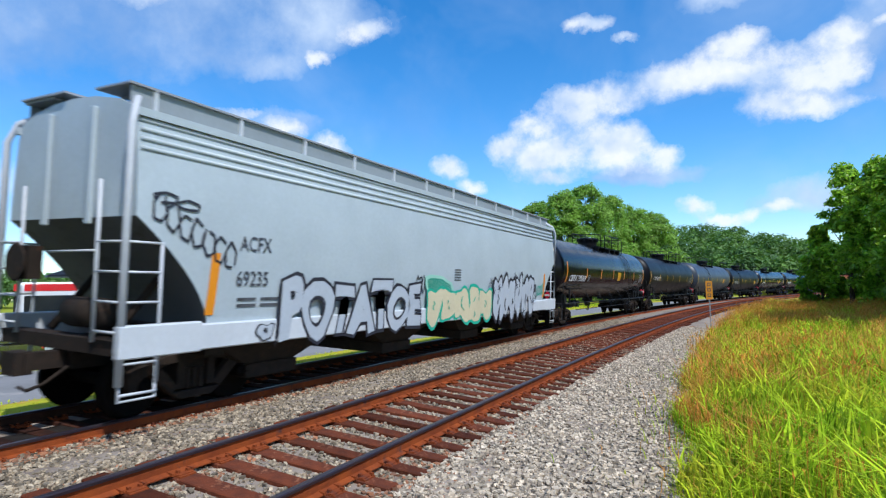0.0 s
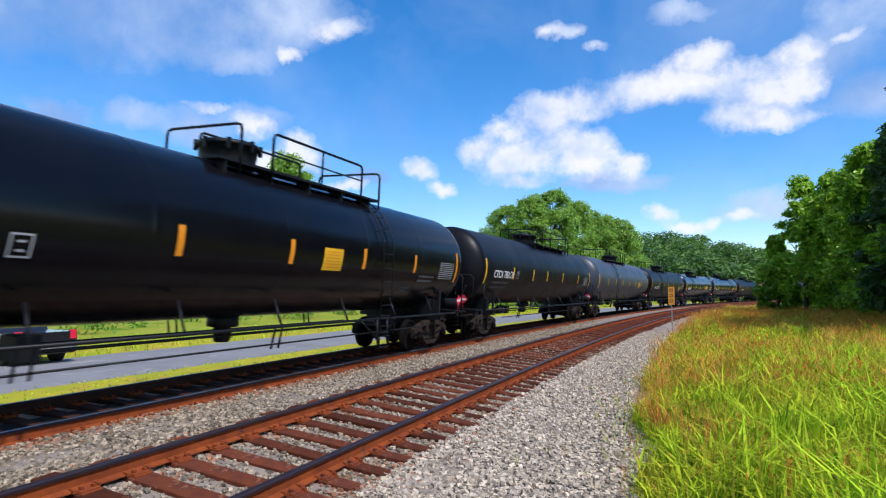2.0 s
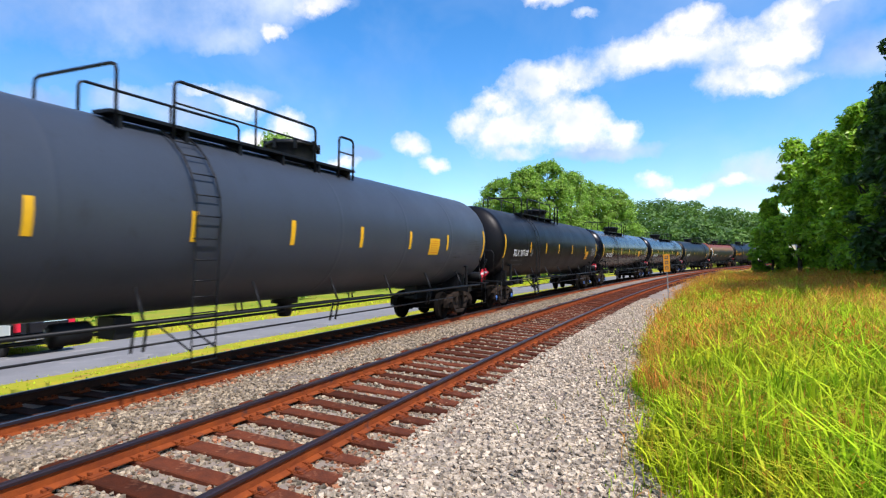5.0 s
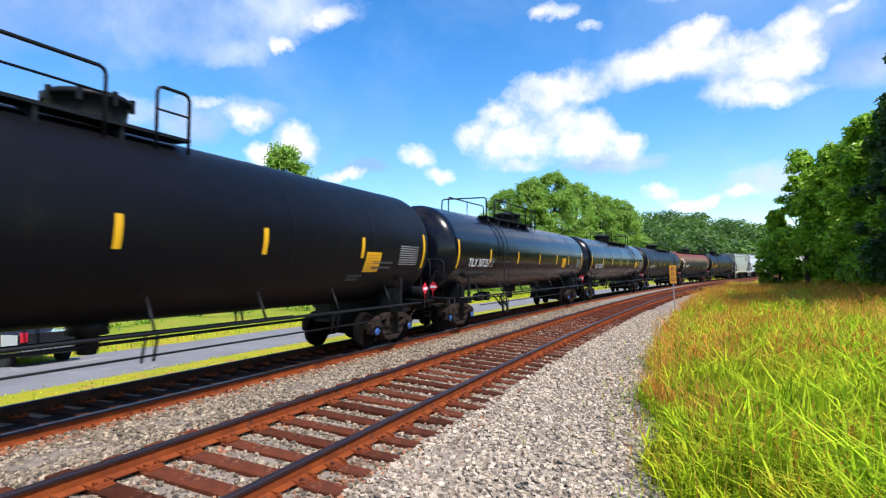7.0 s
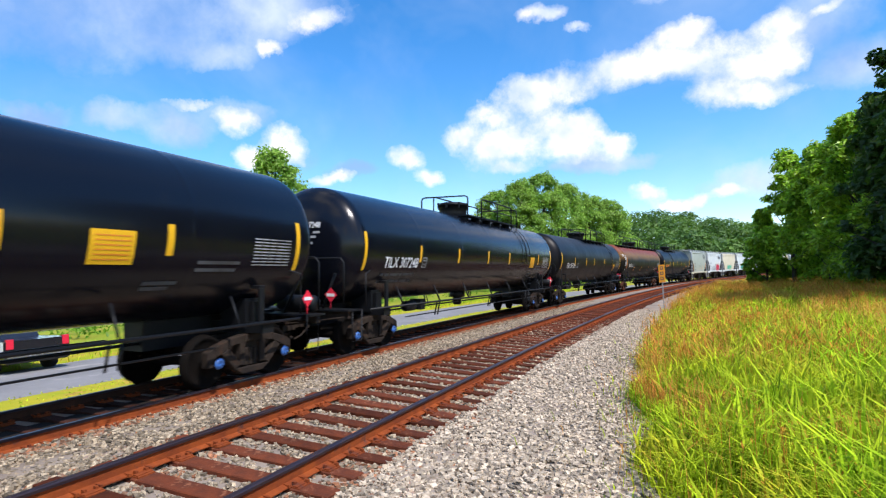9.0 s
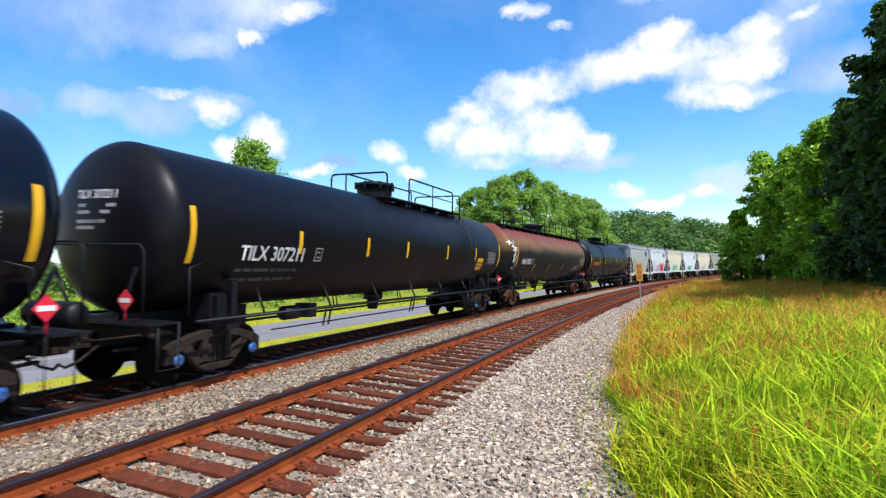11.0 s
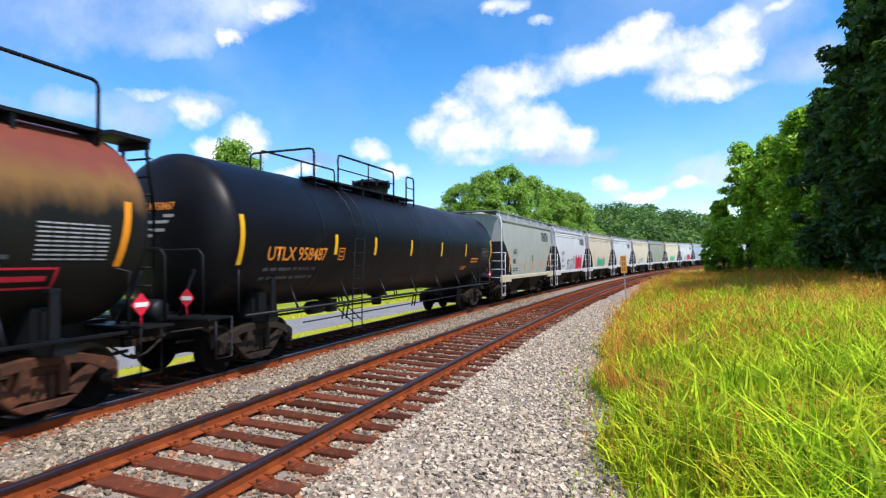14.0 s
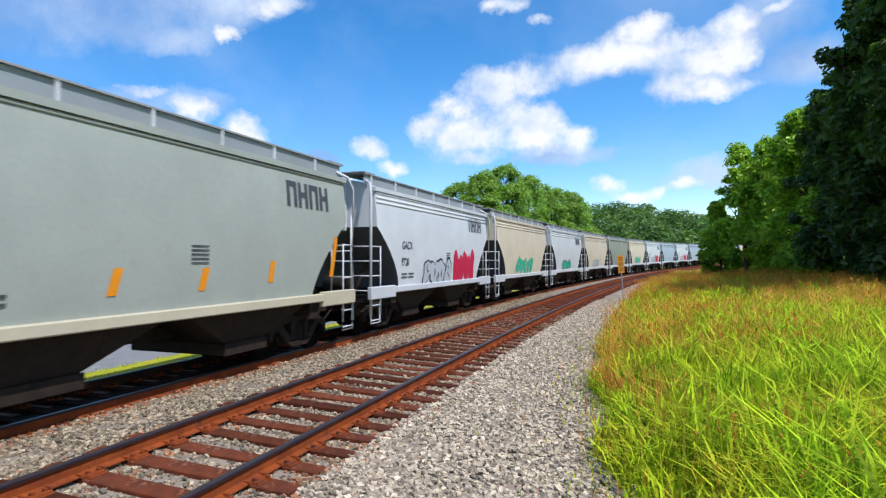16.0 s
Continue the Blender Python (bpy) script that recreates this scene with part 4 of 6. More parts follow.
    for s in (-1, 1):
        a, b = sorted((s * (half - 0.45), s * (half - 1.1)))
        box(bm, -1.32, -0.15 if length > 15 else 1.32, a, b, eave + 0.478, eave + 0.508)
    part("roof_walk", bm, GRATE, car, "grey grating roof walk")
    for s in (-1, 1):
        bm = bmesh.new()
        box(bm, *sorted((s * 1.245, s * 1.265)), -half + 0.55, half - 0.55, eave + 0.14, eave + 0.44)
        part("roof_walk_skirt", bm, SKIRT, car, "plain grey board under the roof walk")
    for yy in np.arange(-half + 1.6, half - 1.2, 1.9):
        bm = bmesh.new()
        lathe(bm, [(eave + 0.36, 0.34), (eave + 0.46, 0.36), (eave + 0.50, 0.30), (eave + 0.52, 0.05)], "z", 18, Matrix.Translation((0, yy, 0)))
        part("roof_hatch", bm, body, car)
    put = lambda y, z, lift=0.012: Vector((hopper_side(z, wide) + lift, y, z))
    for y0, z0, z1, slant in stripes:
        marking("reflector", put, [(y0 - 0.08, y0 + 0.08, z0, z1, 5, slant)], ORANGE, car)
    if marks:
        y0 = -half + (2.28 if length > 15 else 2.33)
        sz = 0.34 if length > 15 else 0.34
        lettering(marks, sz, DARK_MARK, car, lambda a, b: put(y0 + a * 0.78, (2.48 if length > 15 else 2.46) + b, 0.014), "painted owner's mark")
        lettering(number, sz, DARK_MARK, car, lambda a, b: put(y0 - 0.05 + a * 0.82, (1.92 if length > 15 else 1.96) + b, 0.014), "painted car number")
        marking("data_lines", put, [(y0 + q, y0 + q + 0.4, z, z + 0.05, 1) for z in (1.68, 1.58) for q in (0, 0.5)], DULL_MARK, car)
        marking("data_box", put, [(0.1, 0.5, z, z + 0.03, 1) for z in (2.35, 2.28, 2.21, 2.14, 2.07)], DULL_MARK, car)
    if logo:
        x = half - 3.2
        rects = []
        for i in range(4):
            y0 = x + i * 0.42
            rects += [(y0, y0 + 0.11, 3.26, 3.80, 3), (y0 + 0.25, y0 + 0.36, 3.26, 3.80, 3), (y0 + 0.11, y0 + 0.25, 3.68 - 0.2 * (i % 2), 3.80 - 0.2 * (i % 2), 1)]
        marking("logo", put, rects, DARK_MARK, car, "plain dark bars of a painted logo")
    return car, wheels, put


def spray_letters(car, put, y0, y1, z0, z1, count, fill, line, seed, square=0.35):
    """Fat sprayed shapes with dark outlines."""
    rng = random.Random(seed)
    step = (y1 - y0) / count
    for i in range(count):
        fills, lines = bmesh.new(), bmesh.new()
        c, m = y0 + step * (i + 0.5), (z0 + z1) / 2 + rng.uniform(-.05, .05)
        w, h = step * rng.uniform(0.44, 0.53), (z1 - z0) / 2 * rng.uniform(0.85, 1.05)
        ph = [rng.uniform(0, 6.28) for _ in range(4)]
        ring = []
        for k in range(26):
            a = 2 * math.pi * k / 26
            r = 1 + 0.13 * math.sin(2 * a + ph[0]) + 0.15 * math.sin(3 * a + ph[1]) + 0.08 * math.sin(5 * a + ph[2])
            ca, sa = math.cos(a), math.sin(a)
            p = 1 / max(abs(ca), abs(sa)) * square + (1 - square)
            ring.append((c + ca * w * r * p + 0.12 * sa * h, m + sa * h * r * p))
        for bm, grow, lift in ((lines, 1.17, 0.018 + 0.0006 * i), (fills, 1.0, 0.022 + 0.0006 * i)):
            mid = bm.verts.new(put(c, m, lift + 0.004))
            vs = [bm.verts.new(put(c + (a - c) * grow, m + (b - m) * grow, lift)) for a, b in ring]
            for k in range(26):
                bm.faces.new((mid, vs[k], vs[(k + 1) % 26]))
        for q in range(2):      # inner strokes
            s0, s1 = c + rng.uniform(-.3, .1) * w, m + rng.uniform(-.4, .4) * h
            pts = [(s0 + rng.uniform(-.1, .5) * w * j / 3, s1 + (rng.uniform(0.2, .45) * h * (1 if q else -1)) * j / 3) for j in range(4)]
            for (a, b), (a2, b2) in zip(pts, pts[1:]):
                t = 0.028
                lines.faces.new([lines.verts.new(put(u, v, 0.036)) for u, v in ((a - t, b), (a + t, b), (a2 + t, b2), (a2 - t, b2))])
        letter = part("sprayed_letter", fills, fill, car)
        part("sprayed_outline", lines, line, letter)


# ---- plants ----
LEAF = material("green_leaves", (0.14, 0.30, 0.018), (0.24, 0.40, 0.03), 0.45, 0, 0.4, 3, 0.05, island=0.5, through_leaf=0.5)
# lit copy for the wood's edge: sunlight is put into the colour
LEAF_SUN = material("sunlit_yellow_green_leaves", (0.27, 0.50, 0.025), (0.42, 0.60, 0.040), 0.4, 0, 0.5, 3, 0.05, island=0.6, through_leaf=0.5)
LEAF_LIGHT = material("light_green_leaves", (0.26, 0.44, 0.07), (0.38, 0.54, 0.10), 0.45, 0, 0.4, 3, 0.05, island=0.5, through_leaf=0.5)
# shaded copy for the wood's depth, its shade put into the colour
LEAF_SHADED = material("shaded_green_leaves", (0.016, 0.046, 0.007), (0.034, 0.085, 0.010), 0.6, 0, 0.3, 3, 0.05, island=0.45, through_leaf=0.28)
LEAF_FAR = material("distant_leaves", (0.040, 0.105, 0.022), (0.13, 0.25, 0.035), 0.6, 0, 0.12, 2, 0.05, island=0.3, through_leaf=0.25)
BARK = material("grey_brown_bark", (0.12, 0.09, 0.065), (0.07, 0.055, 0.04), 0.9, 0, 4, 30, 0.6)


def leaf_cloud(name, rng, puffs, per, size, inner=0.35, outer=1.4):
    """Small folded leaves on the outsides of many clumps."""
    P = np.array([p[:3] for p in puffs])
    R = np.array([p[3] for p in puffs])
    n = per * len(puffs)
    who = np.repeat(np.arange(len(puffs)), per)
    way = rng.normal(size=(n, 3))
    way /= np.linalg.norm(way, axis=1)[:, None]
    way[:, 2] = np.where(way[:, 2] < -0.3, -way[:, 2], way[:, 2])
    at = P[who] + way * (R[who] * rng.uniform(inner, outer, n))[:, None]
    nrm = way + rng.normal(size=(n, 3)) * 0.55 + np.array([0, 0, 0.7])
    nrm /= np.linalg.norm(nrm, axis=1)[:, None]
    a = np.cross(nrm, rng.normal(size=(n, 3)))
    a /= np.linalg.norm(a, axis=1)[:, None]
    b = np.cross(nrm, a)
    s = (size * rng.uniform(0.6, 1.4, n))[:, None]
    v = np.stack([at - a * s, at - b * s * 0.55 + nrm * s * 0.12, at + a * s * 1.1 - nrm * s * 0.25, at + b * s * 0.55 + nrm * s * 0.12], 1)
    me = bpy.data.meshes.new(name)
    q = np.arange(4 * n).reshape(-1, 4)
    me.from_pydata(v.reshape(-1, 3).tolist(), [], q[:, [0, 1, 2]].tolist() + q[:, [0, 2, 3]].tolist())
    return me


def tree(label, m, height, width, seed, leaf=LEAF, per=130, size=0.16, clumps=70, low=0.2, shape=1.0, group="trees", puff=1.0):
    rng = np.random.default_rng(seed)
    ob = thing("tree", label, "tree", group, m)
    bm = bmesh.new()
    top = Vector((rng.uniform(-.3, .3), rng.uniform(-.3, .3), height * 0.9))
    tr = max(0.09, height * 0.016)
    rings = [(0, 1.25), (0.06, 1.0), (0.3, 0.8), (0.6, 0.5), (1, 0.12)]
    for (a, ra), (b, rb) in zip(rings, rings[1:]):
        pa, pb = top * a, top * b
        lathe_between(bm, pa, pb, tr * ra, tr * rb)
    puffs = []
    for i in range(clumps):
        f = rng.random() ** 0.85
        z = height * (low + (0.97 - low) * f)
        prof = (math.sin(math.pi * min(1, 0.16 + 0.80 * f ** shape)) ** 0.7) * width / 2
        ang = rng.uniform(0, 2 * math.pi)
        rr = prof * math.sqrt(rng.uniform(0.1, 1.0)) * rng.uniform(0.8, 1.12)
        r = puff * width * rng.uniform(0.045, 0.10) * (1.1 - 0.3 * f)
        c = Vector((rr * math.cos(ang), rr * math.sin(ang), z))
        puffs.append((*c, r))
        if i % 8 == 0:
            start = top * (max(0.12, (z / height - 0.18)))
            mid = start.lerp(c, 0.5) + Vector((0, 0, height * 0.02))
            lathe_between(bm, start, mid, tr * 0.35, tr * 0.22, 5)
            lathe_between(bm, mid, c, tr * 0.22, tr * 0.05, 5)
    part("trunk", bm, BARK, ob)
    part("crown", leaf_cloud("crown", rng, puffs, per, size), leaf, ob)
    return ob


def lathe_between(bm, a, b, ra, rb, n=7):
    way = (b - a).normalized()
    side = way.cross(Vector((0.3, 1, 0.1))).normalized()
    up = side.cross(way)
    r0 = [bm.verts.new(a + (side * math.cos(2 * math.pi * j / n) + up * math.sin(2 * math.pi * j / n)) * ra) for j in range(n)]
    r1 = [bm.verts.new(b + (side * math.cos(2 * math.pi * j / n) + up * math.sin(2 * math.pi * j / n)) * rb) for j in range(n)]
    for j in range(n):
        bm.faces.new((r0[j], r0[(j + 1) % n], r1[(j + 1) % n], r1[j])).smooth = True
    bm.faces.new(r1)


def polar(azimuth, distance, lift=0.0):
    a = radians(azimuth)
    x, y = math.sin(a) * distance, math.cos(a) * distance
    return x, y, ground_at(x, y) + lift


# the wood on the right of the line
RIGHT = ((9.3, 60, 12.4, 4.6, 0.62), (11.9, 56, 11.8, 6.2, 0.85), (14.2, 50, 12.3, 6.5, 1.0), (17.2, 41, 12.6, 6.0, 1.0), (20.2, 35, 15.4, 6.6, 1.1), (23.8, 32, 16.8, 7.0, 1.0), (28.6, 32, 17.0, 7.5, 1.0), (34.0, 32, 17.0, 7.5, 1.0),
         (7.3, 62, 7.4, 3.4, 0.55), (13.0, 75, 11.0, 6.0, 1.0), (14.5, 64, 12.5, 8.0, 1.0), (19.0, 56, 16.0, 8.0, 1.0), (24.5, 46, 17.0, 9.0, 1.0), (30, 42, 15, 9, 1.0), (18.2, 47, 13.0, 7.0, 1.0), (15.8, 45, 7.0, 4.5, 0.7))
# single trees and the wood behind the train
LEFT = ((-38.3, 78, 20.6, 10.5, 0.9), (-16.6, 112, 19.6, 11.0, 0.9), (-14.2, 108, 20.5, 10.5, 0.9), (-12.0, 112, 22.5, 11.5, 0.9), (-9.8, 118, 21.0, 10.5, 0.9), (-7.6, 125, 19.6, 10.0, 0.9), (-5.6, 130, 18.5, 10.0, 0.9), (-19.5, 118, 14.5, 10, 0.9))


def build_plants():
    for i, (az, dist, h, w, sh) in enumerate(RIGHT):
        near = i < 9 or i > 13
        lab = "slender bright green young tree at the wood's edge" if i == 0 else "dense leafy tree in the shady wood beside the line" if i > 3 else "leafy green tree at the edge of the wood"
        tree(lab, pose(*polar(az, dist, -0.1), 0, 0, 37 * i), h, w, 40 + i, LEAF_SUN if i < 3 or i in (8, 15) else LEAF_SHADED, 120 if near else 60, 0.19 if near else 0.28, (100 if i == 0 else 165) if near else 120, 0.04, sh, "trees of the wood", 1.7 if i == 0 else 1.25)
    for i, (az, dist, h, w, sh) in enumerate(LEFT):
        tree("broad round-crowned green tree beyond the road" if i == 0 else "full-crowned green tree behind the passing train", pose(*polar(az, dist, -0.1), 0, 0, 53 * i), h, w, 80 + i, LEAF_LIGHT, 150, 0.21, 150, 0.14, sh, "trees behind the train", 1.4)
    # wooded hill in the distance
    rng = np.random.default_rng(5)
    puffs = []
    for i in range(1000):
        az = rng.uniform(-24, 26) if i < 680 else rng.uniform(-80, -20)
        dist = rng.uniform(175, 300)
        crest = 5.9 - 0.22 * max(az + 1, 0) - 0.10 * min(max(-3 - az, 0), 32) + 0.35 * math.sin(az * 1.9) + 0.22 * math.sin(az * 4.3 + 1)
        top = 1.7 + dist * math.tan(radians(crest))
        r = rng.uniform(3.2, 7.0)
        a = radians(az)
        z = (top - r) * rng.uniform(0.12, 1.0) * min(1.0, (dist - 120) / 110)
        puffs.append((math.sin(a) * dist, math.cos(a) * dist, max(z, 1.0), r))
    hill = part("far_wood", leaf_cloud("far_wood", rng, puffs, 340, 0.62, 0.72, 1.06), LEAF_FAR)
    tagged(hill, "wooded hillside of many dark green trees in the distance", "woodland", kind="stuff")
    # low bushes along the far side of the road
    puffs = []
    for i in range(150):
        s = rng.uniform(20, 190)
        x, y, z = on_curve(-26 - rng.uniform(0, 10) - s * 0.06, s, -0.6)
        puffs.append((x, y, z + rng.uniform(0.0, 0.8), rng.uniform(0.6, 1.3)))
    tagged(part("bushes", leaf_cloud("bushes", rng, puffs, 120, 0.14), LEAF), "low green bushes beyond the road", "bushes", kind="stuff")


GRASS = material("tall_grass", (0.33, 0.54, 0.010), (0.62, 0.62, 0.022), 0.7, 0, 0.6, 5, 0.05, spots=(0.60, 0.36, 0.035), spot_scale=0.55, spot_cut=0.54, island=0.65, through_leaf=0.36, spec=0.15)
STRAW = material("reddish_seed_heads", (0.74, 0.24, 0.035), (0.64, 0.34, 0.06), 0.8, 0, 0.6, 6, 0.05, island=0.35, through_leaf=0.3)


PLUME = material("rust_brown_plumes", (0.62, 0.17, 0.030), (0.66, 0.30, 0.05), 0.85, 0, 0.6, 6, 0.05, island=0.45, through_leaf=0.3, spec=0.1)


def blades(name, at, length, width, seed, mat, label, lean=0.45, curl=0.5):
    """Bent tapering blades, one strip of five corners each."""
    rng = np.random.default_rng(seed)
    n = len(at)
    t = rng.uniform(0, 2 * math.pi, n)
    out = np.stack([np.cos(t), np.sin(t), np.zeros(n)], -1)
    side = np.stack([-np.sin(t), np.cos(t), np.zeros(n)], -1)
    le = rng.uniform(0.15, lean, n)[:, None]
    cu = rng.uniform(0.1, curl, n)[:, None]
    ln, wd = length[:, None], width[:, None]
    up = np.array([0, 0, 1.0])
    mid = at + (up * 0.62 + out * le * 0.4) * ln
    tip = at + (up * (0.62 + 0.38 * (1 - cu)) + out * (le + cu * 0.55)) * ln
    v = np.stack([at - side * wd * 0.8, at + side * wd * 0.8, mid + side * wd, mid - side * wd, tip], 1)
    me = bpy.data.meshes.new(name)
    q = 5 * np.arange(n)[:, None]
    me.from_pydata(v.reshape(-1, 3).tolist(), [], (q + [[0, 1, 2]]).tolist() + (q + [[0, 2, 3]]).tolist() + (q + [[3, 2, 4]]).tolist())
    return tagged(part(name, me, mat), label, "grass", kind="stuff")


def plumes(name, at, height, size, seed, mat, label):
    """Loose seed heads on thin stalks: a stalk and three narrow drooping tufts each."""
    rng = np.random.default_rng(seed)
    n = len(at)
    up = np.array([0, 0, 1.0])
    t = rng.uniform(0, 2 * math.pi, n)
    out = np.stack([np.cos(t), np.sin(t), np.zeros(n)], -1)
    top = at + up * height[:, None] + out * (height * rng.uniform(0.02, 0.22, n))[:, None]
    side = np.stack([-np.sin(t), np.cos(t), np.zeros(n)], -1)
    parts = [np.stack([at - side * 0.003, at + side * 0.003, top + side * 0.002, top - side * 0.002], 1)]
    for k in range(3):
        a = t + k * 2.1 + rng.uniform(-0.6, 0.6, n)
        way = np.stack([np.cos(a) * 0.55, np.sin(a) * 0.55, rng.uniform(0.2, 0.9, n)], -1)
        flat = np.stack([-np.sin(a), np.cos(a), np.zeros(n)], -1)
        ln = (size * rng.uniform(0.6, 1.3, n))[:, None]
        base = top - up * ln * 0.35 * k
        parts.append(np.stack([base, base + way * ln * 0.5 + flat * ln * 0.11, base + way * ln, base + way * ln * 0.5 - flat * ln * 0.11], 1))
    v = np.concatenate(parts)
    me = bpy.data.meshes.new(name)
    me.from_pydata(v.reshape(-1, 3).tolist(), [], np.arange(4 * len(v)).reshape(-1, 4).tolist())
    return tagged(part(name, me, mat), label, "grass", kind="stuff")


def clumped(rng, n, x0, x1, y0, y1, power=1.0):
    """Random places in the meadow to the right of the ballast, in tufts."""
    tufts = max(n // 14, 1)
    cx = rng.uniform(x0, x1, tufts)
    cy = y0 + (y1 - y0) * rng.random(tufts) ** power
    i = rng.integers(0, tufts, n)
    x = cx[i] + rng.normal(size=n) * 0.13
    y = cy[i] + rng.normal(size=n) * 0.13
    d = 1 / K - np.hypot(X0 + 1 / K - x, y)
    edge = 3.05 + 1.5 * np.exp(-np.maximum(y - 3.5, 0) / 6) - 0.02 * np.maximum(y - 15, 0) + 0.25 * np.sin(y * 1.7) * np.exp(-y / 20)
    ok = d > edge
    x, y, d = x[ok], y[ok], d[ok]
    z = np.interp(d, [p[0] for p in PROFILE], [p[1] for p in PROFILE])
    return np.stack([x, y, z - 0.02], -1), d - edge[ok]


def build_grass():
    rng = np.random.default_rng(11)
    at, inside = clumped(rng, 95000, -1.2, 9, 2.6, 16, 1.3)
    wave = np.array([0.8 + 0.75 * noise.noise((x * 1.5, y * 1.1, 1.0)) for x, y, _ in at])
    ln = rng.uniform(0.3, 0.85, len(at)) * wave * np.clip(0.45 + inside * 0.5, 0.45, 1)
    blades("meadow_grass", at, ln, rng.uniform(0.003, 0.009, len(at)), 1, GRASS, "tall bright green grass in tufts beside the ballast", 0.8, 0.9)
    at, inside = clumped(rng, 26000, -1.0, 10, -7, 2.7)
    blades("meadow_grass", at, rng.uniform(0.25, 0.6, len(at)), rng.uniform(0.004, 0.011, len(at)), 12, GRASS, "tall bright green grass in tufts beside the ballast", 0.8, 0.9)
    at, inside = clumped(rng, 120000, -1.5, 26, 14, 75, 1.5)
    wave = np.array([0.85 + 0.7 * noise.noise((x * 0.8, y * 0.6, 2.0)) for x, y, _ in at])
    ln = rng.uniform(0.35, 0.85, len(at)) * wave * np.clip(0.5 + inside * 0.4, 0.5, 1)
    blades("far_meadow_grass", at, ln, rng.uniform(0.008, 0.019, len(at)), 2, GRASS, "tall green meadow grass running to the wood", 0.7, 0.8)
    at, inside = clumped(rng, 75000, -1.5, 26, 11, 80, 1.2)
    patch = np.array([noise.noise((x * 0.22, y * 0.13, 3.0)) for x, y, _ in at]) + rng.normal(size=len(at)) * 0.12
    at = at[patch + np.clip((inside - 1.0) * 0.05, -0.10, 0.14) > -0.08]
    blades("seed_heads", at, rng.uniform(0.6, 1.0, len(at)), rng.uniform(0.004, 0.010, len(at)), 3, STRAW, "reddish brown grass seed heads above the meadow", 0.5, 0.6)
    at, inside = clumped(rng, 36000, -1.2, 9, 2.6, 18, 1.0)
    patch = np.array([noise.noise((x * 0.7, y * 0.5, 8.0)) for x, y, _ in at]) + rng.normal(size=len(at)) * 0.12
    at = at[patch > 0.02]
    blades("dry_stalks", at, rng.uniform(0.25, 0.72, len(at)), rng.uniform(0.002, 0.006, len(at)), 4, STRAW, "dry tan and reddish stalks among the green grass", 0.6, 0.6)
    # reddish plumes in drifts over the meadow, thickest towards the wood
    at, inside = clumped(rng, 24000, -1.5, 28, 11, 60, 1.2)
    drift = np.array([noise.noise((x * 0.35, y * 0.22, 5.0)) for x, y, _ in at]) + rng.normal(size=len(at)) * 0.15
    at = at[drift + np.clip((at[:, 1] - 18) * 0.010, -0.10, 0.20) > 0.03]
    plumes("grass_plumes", at, rng.uniform(0.5, 0.95, len(at)), rng.uniform(0.07, 0.15, len(at)), 21, PLUME, "reddish brown seed plumes standing over the meadow")
    at, inside = clumped(rng, 2600, -1.0, 9, 4.5, 12, 1.2)
    drift = np.array([noise.noise((x * 0.6, y * 0.45, 9.0)) for x, y, _ in at]) + rng.normal(size=len(at)) * 0.15
    at = at[drift > 0.05]
    plumes("grass_plumes", at, rng.uniform(0.3, 0.75, len(at)), rng.uniform(0.03, 0.07, len(at)), 22, PLUME, "reddish brown seed plumes standing over the meadow")
    # broad, coarse blades that stand out
    at, inside = clumped(rng, 15000, -0.8, 9, 2.6, 18, 1.0)
    blades("coarse_grass", at, rng.uniform(0.4, 1.1, len(at)) * np.clip(0.4 + (inside) * 0.5, 0.4, 1), rng.uniform(0.007, 0.017, len(at)), 6, GRASS, "broad arching blades of coarse grass", 0.6, 0.8)
    # stray weeds and dead stalks at the edge of the ballast
    n = 2600
    s = 2.5 + 26 * rng.random(n) ** 1.4
    edge = 3.05 + 1.5 * np.exp(-np.maximum(s - 3.5, 0) / 6)
    d = edge + 0.25 - rng.exponential(0.22, n)
    blades("edge_weeds", curve_points(d, s, -0.01), rng.uniform(0.05, 0.28, n), rng.uniform(0.003, 0.008, n), 7, GRASS, "stray green weeds at the ballast's edge", 0.7, 0.6)
    n = 1500
    s = 2.5 + 20 * rng.random(n)
    edge = 3.05 + 1.5 * np.exp(-np.maximum(s - 3.5, 0) / 6)
    d = edge + 0.35 - rng.exponential(0.25, n)
    blades("dead_stalks", curve_points(d, s, -0.01), rng.uniform(0.05, 0.3, n), rng.uniform(0.002, 0.006, n), 8, STRAW, "reddish dead stalks at the ballast's edge", 0.9, 0.7)
    # verge beside the road
    n = 26000
    s = rng.uniform(-5, 90, n)
    d = np.where(rng.random(n) < 0.4, rng.uniform(-10.3, -8.3, n), rng.uniform(-24, -16.4, n))
    blades("verge_grass", curve_points(d, s, -0.02), np.where(d > -12, rng.uniform(0.03, 0.10, n), rng.uniform(0.1, 0.35, n)), rng.uniform(0.008, 0.02, n), 5, GRASS, "short yellow-green grass along the road's verge", 0.6, 0.5)


# ---- build the place ----
near_track = build_track("rusty main track with wooden ties on grey ballast", 0.0, NEAR_Z, NEAR_LEAN, -25, -4, 66, 25 % TIE_STEP + NEAR_PHASE)
train_track = build_track("rusty track that carries the freight train", -SPAN, TRAIN_Z, TRAIN_LEAN, -25, -6, 50, 0.2, TIE_SHADED)
scatter_stones("shoulder_stones", 9000, lambda rng, n: curve_points(rng.uniform(-3.0, 4.4, n), rng.uniform(-7, 2.1, n), rng.uniform(-0.03, 0.01, n)), 0.03, 0.065, 77, "loose grey crushed stones along the track")
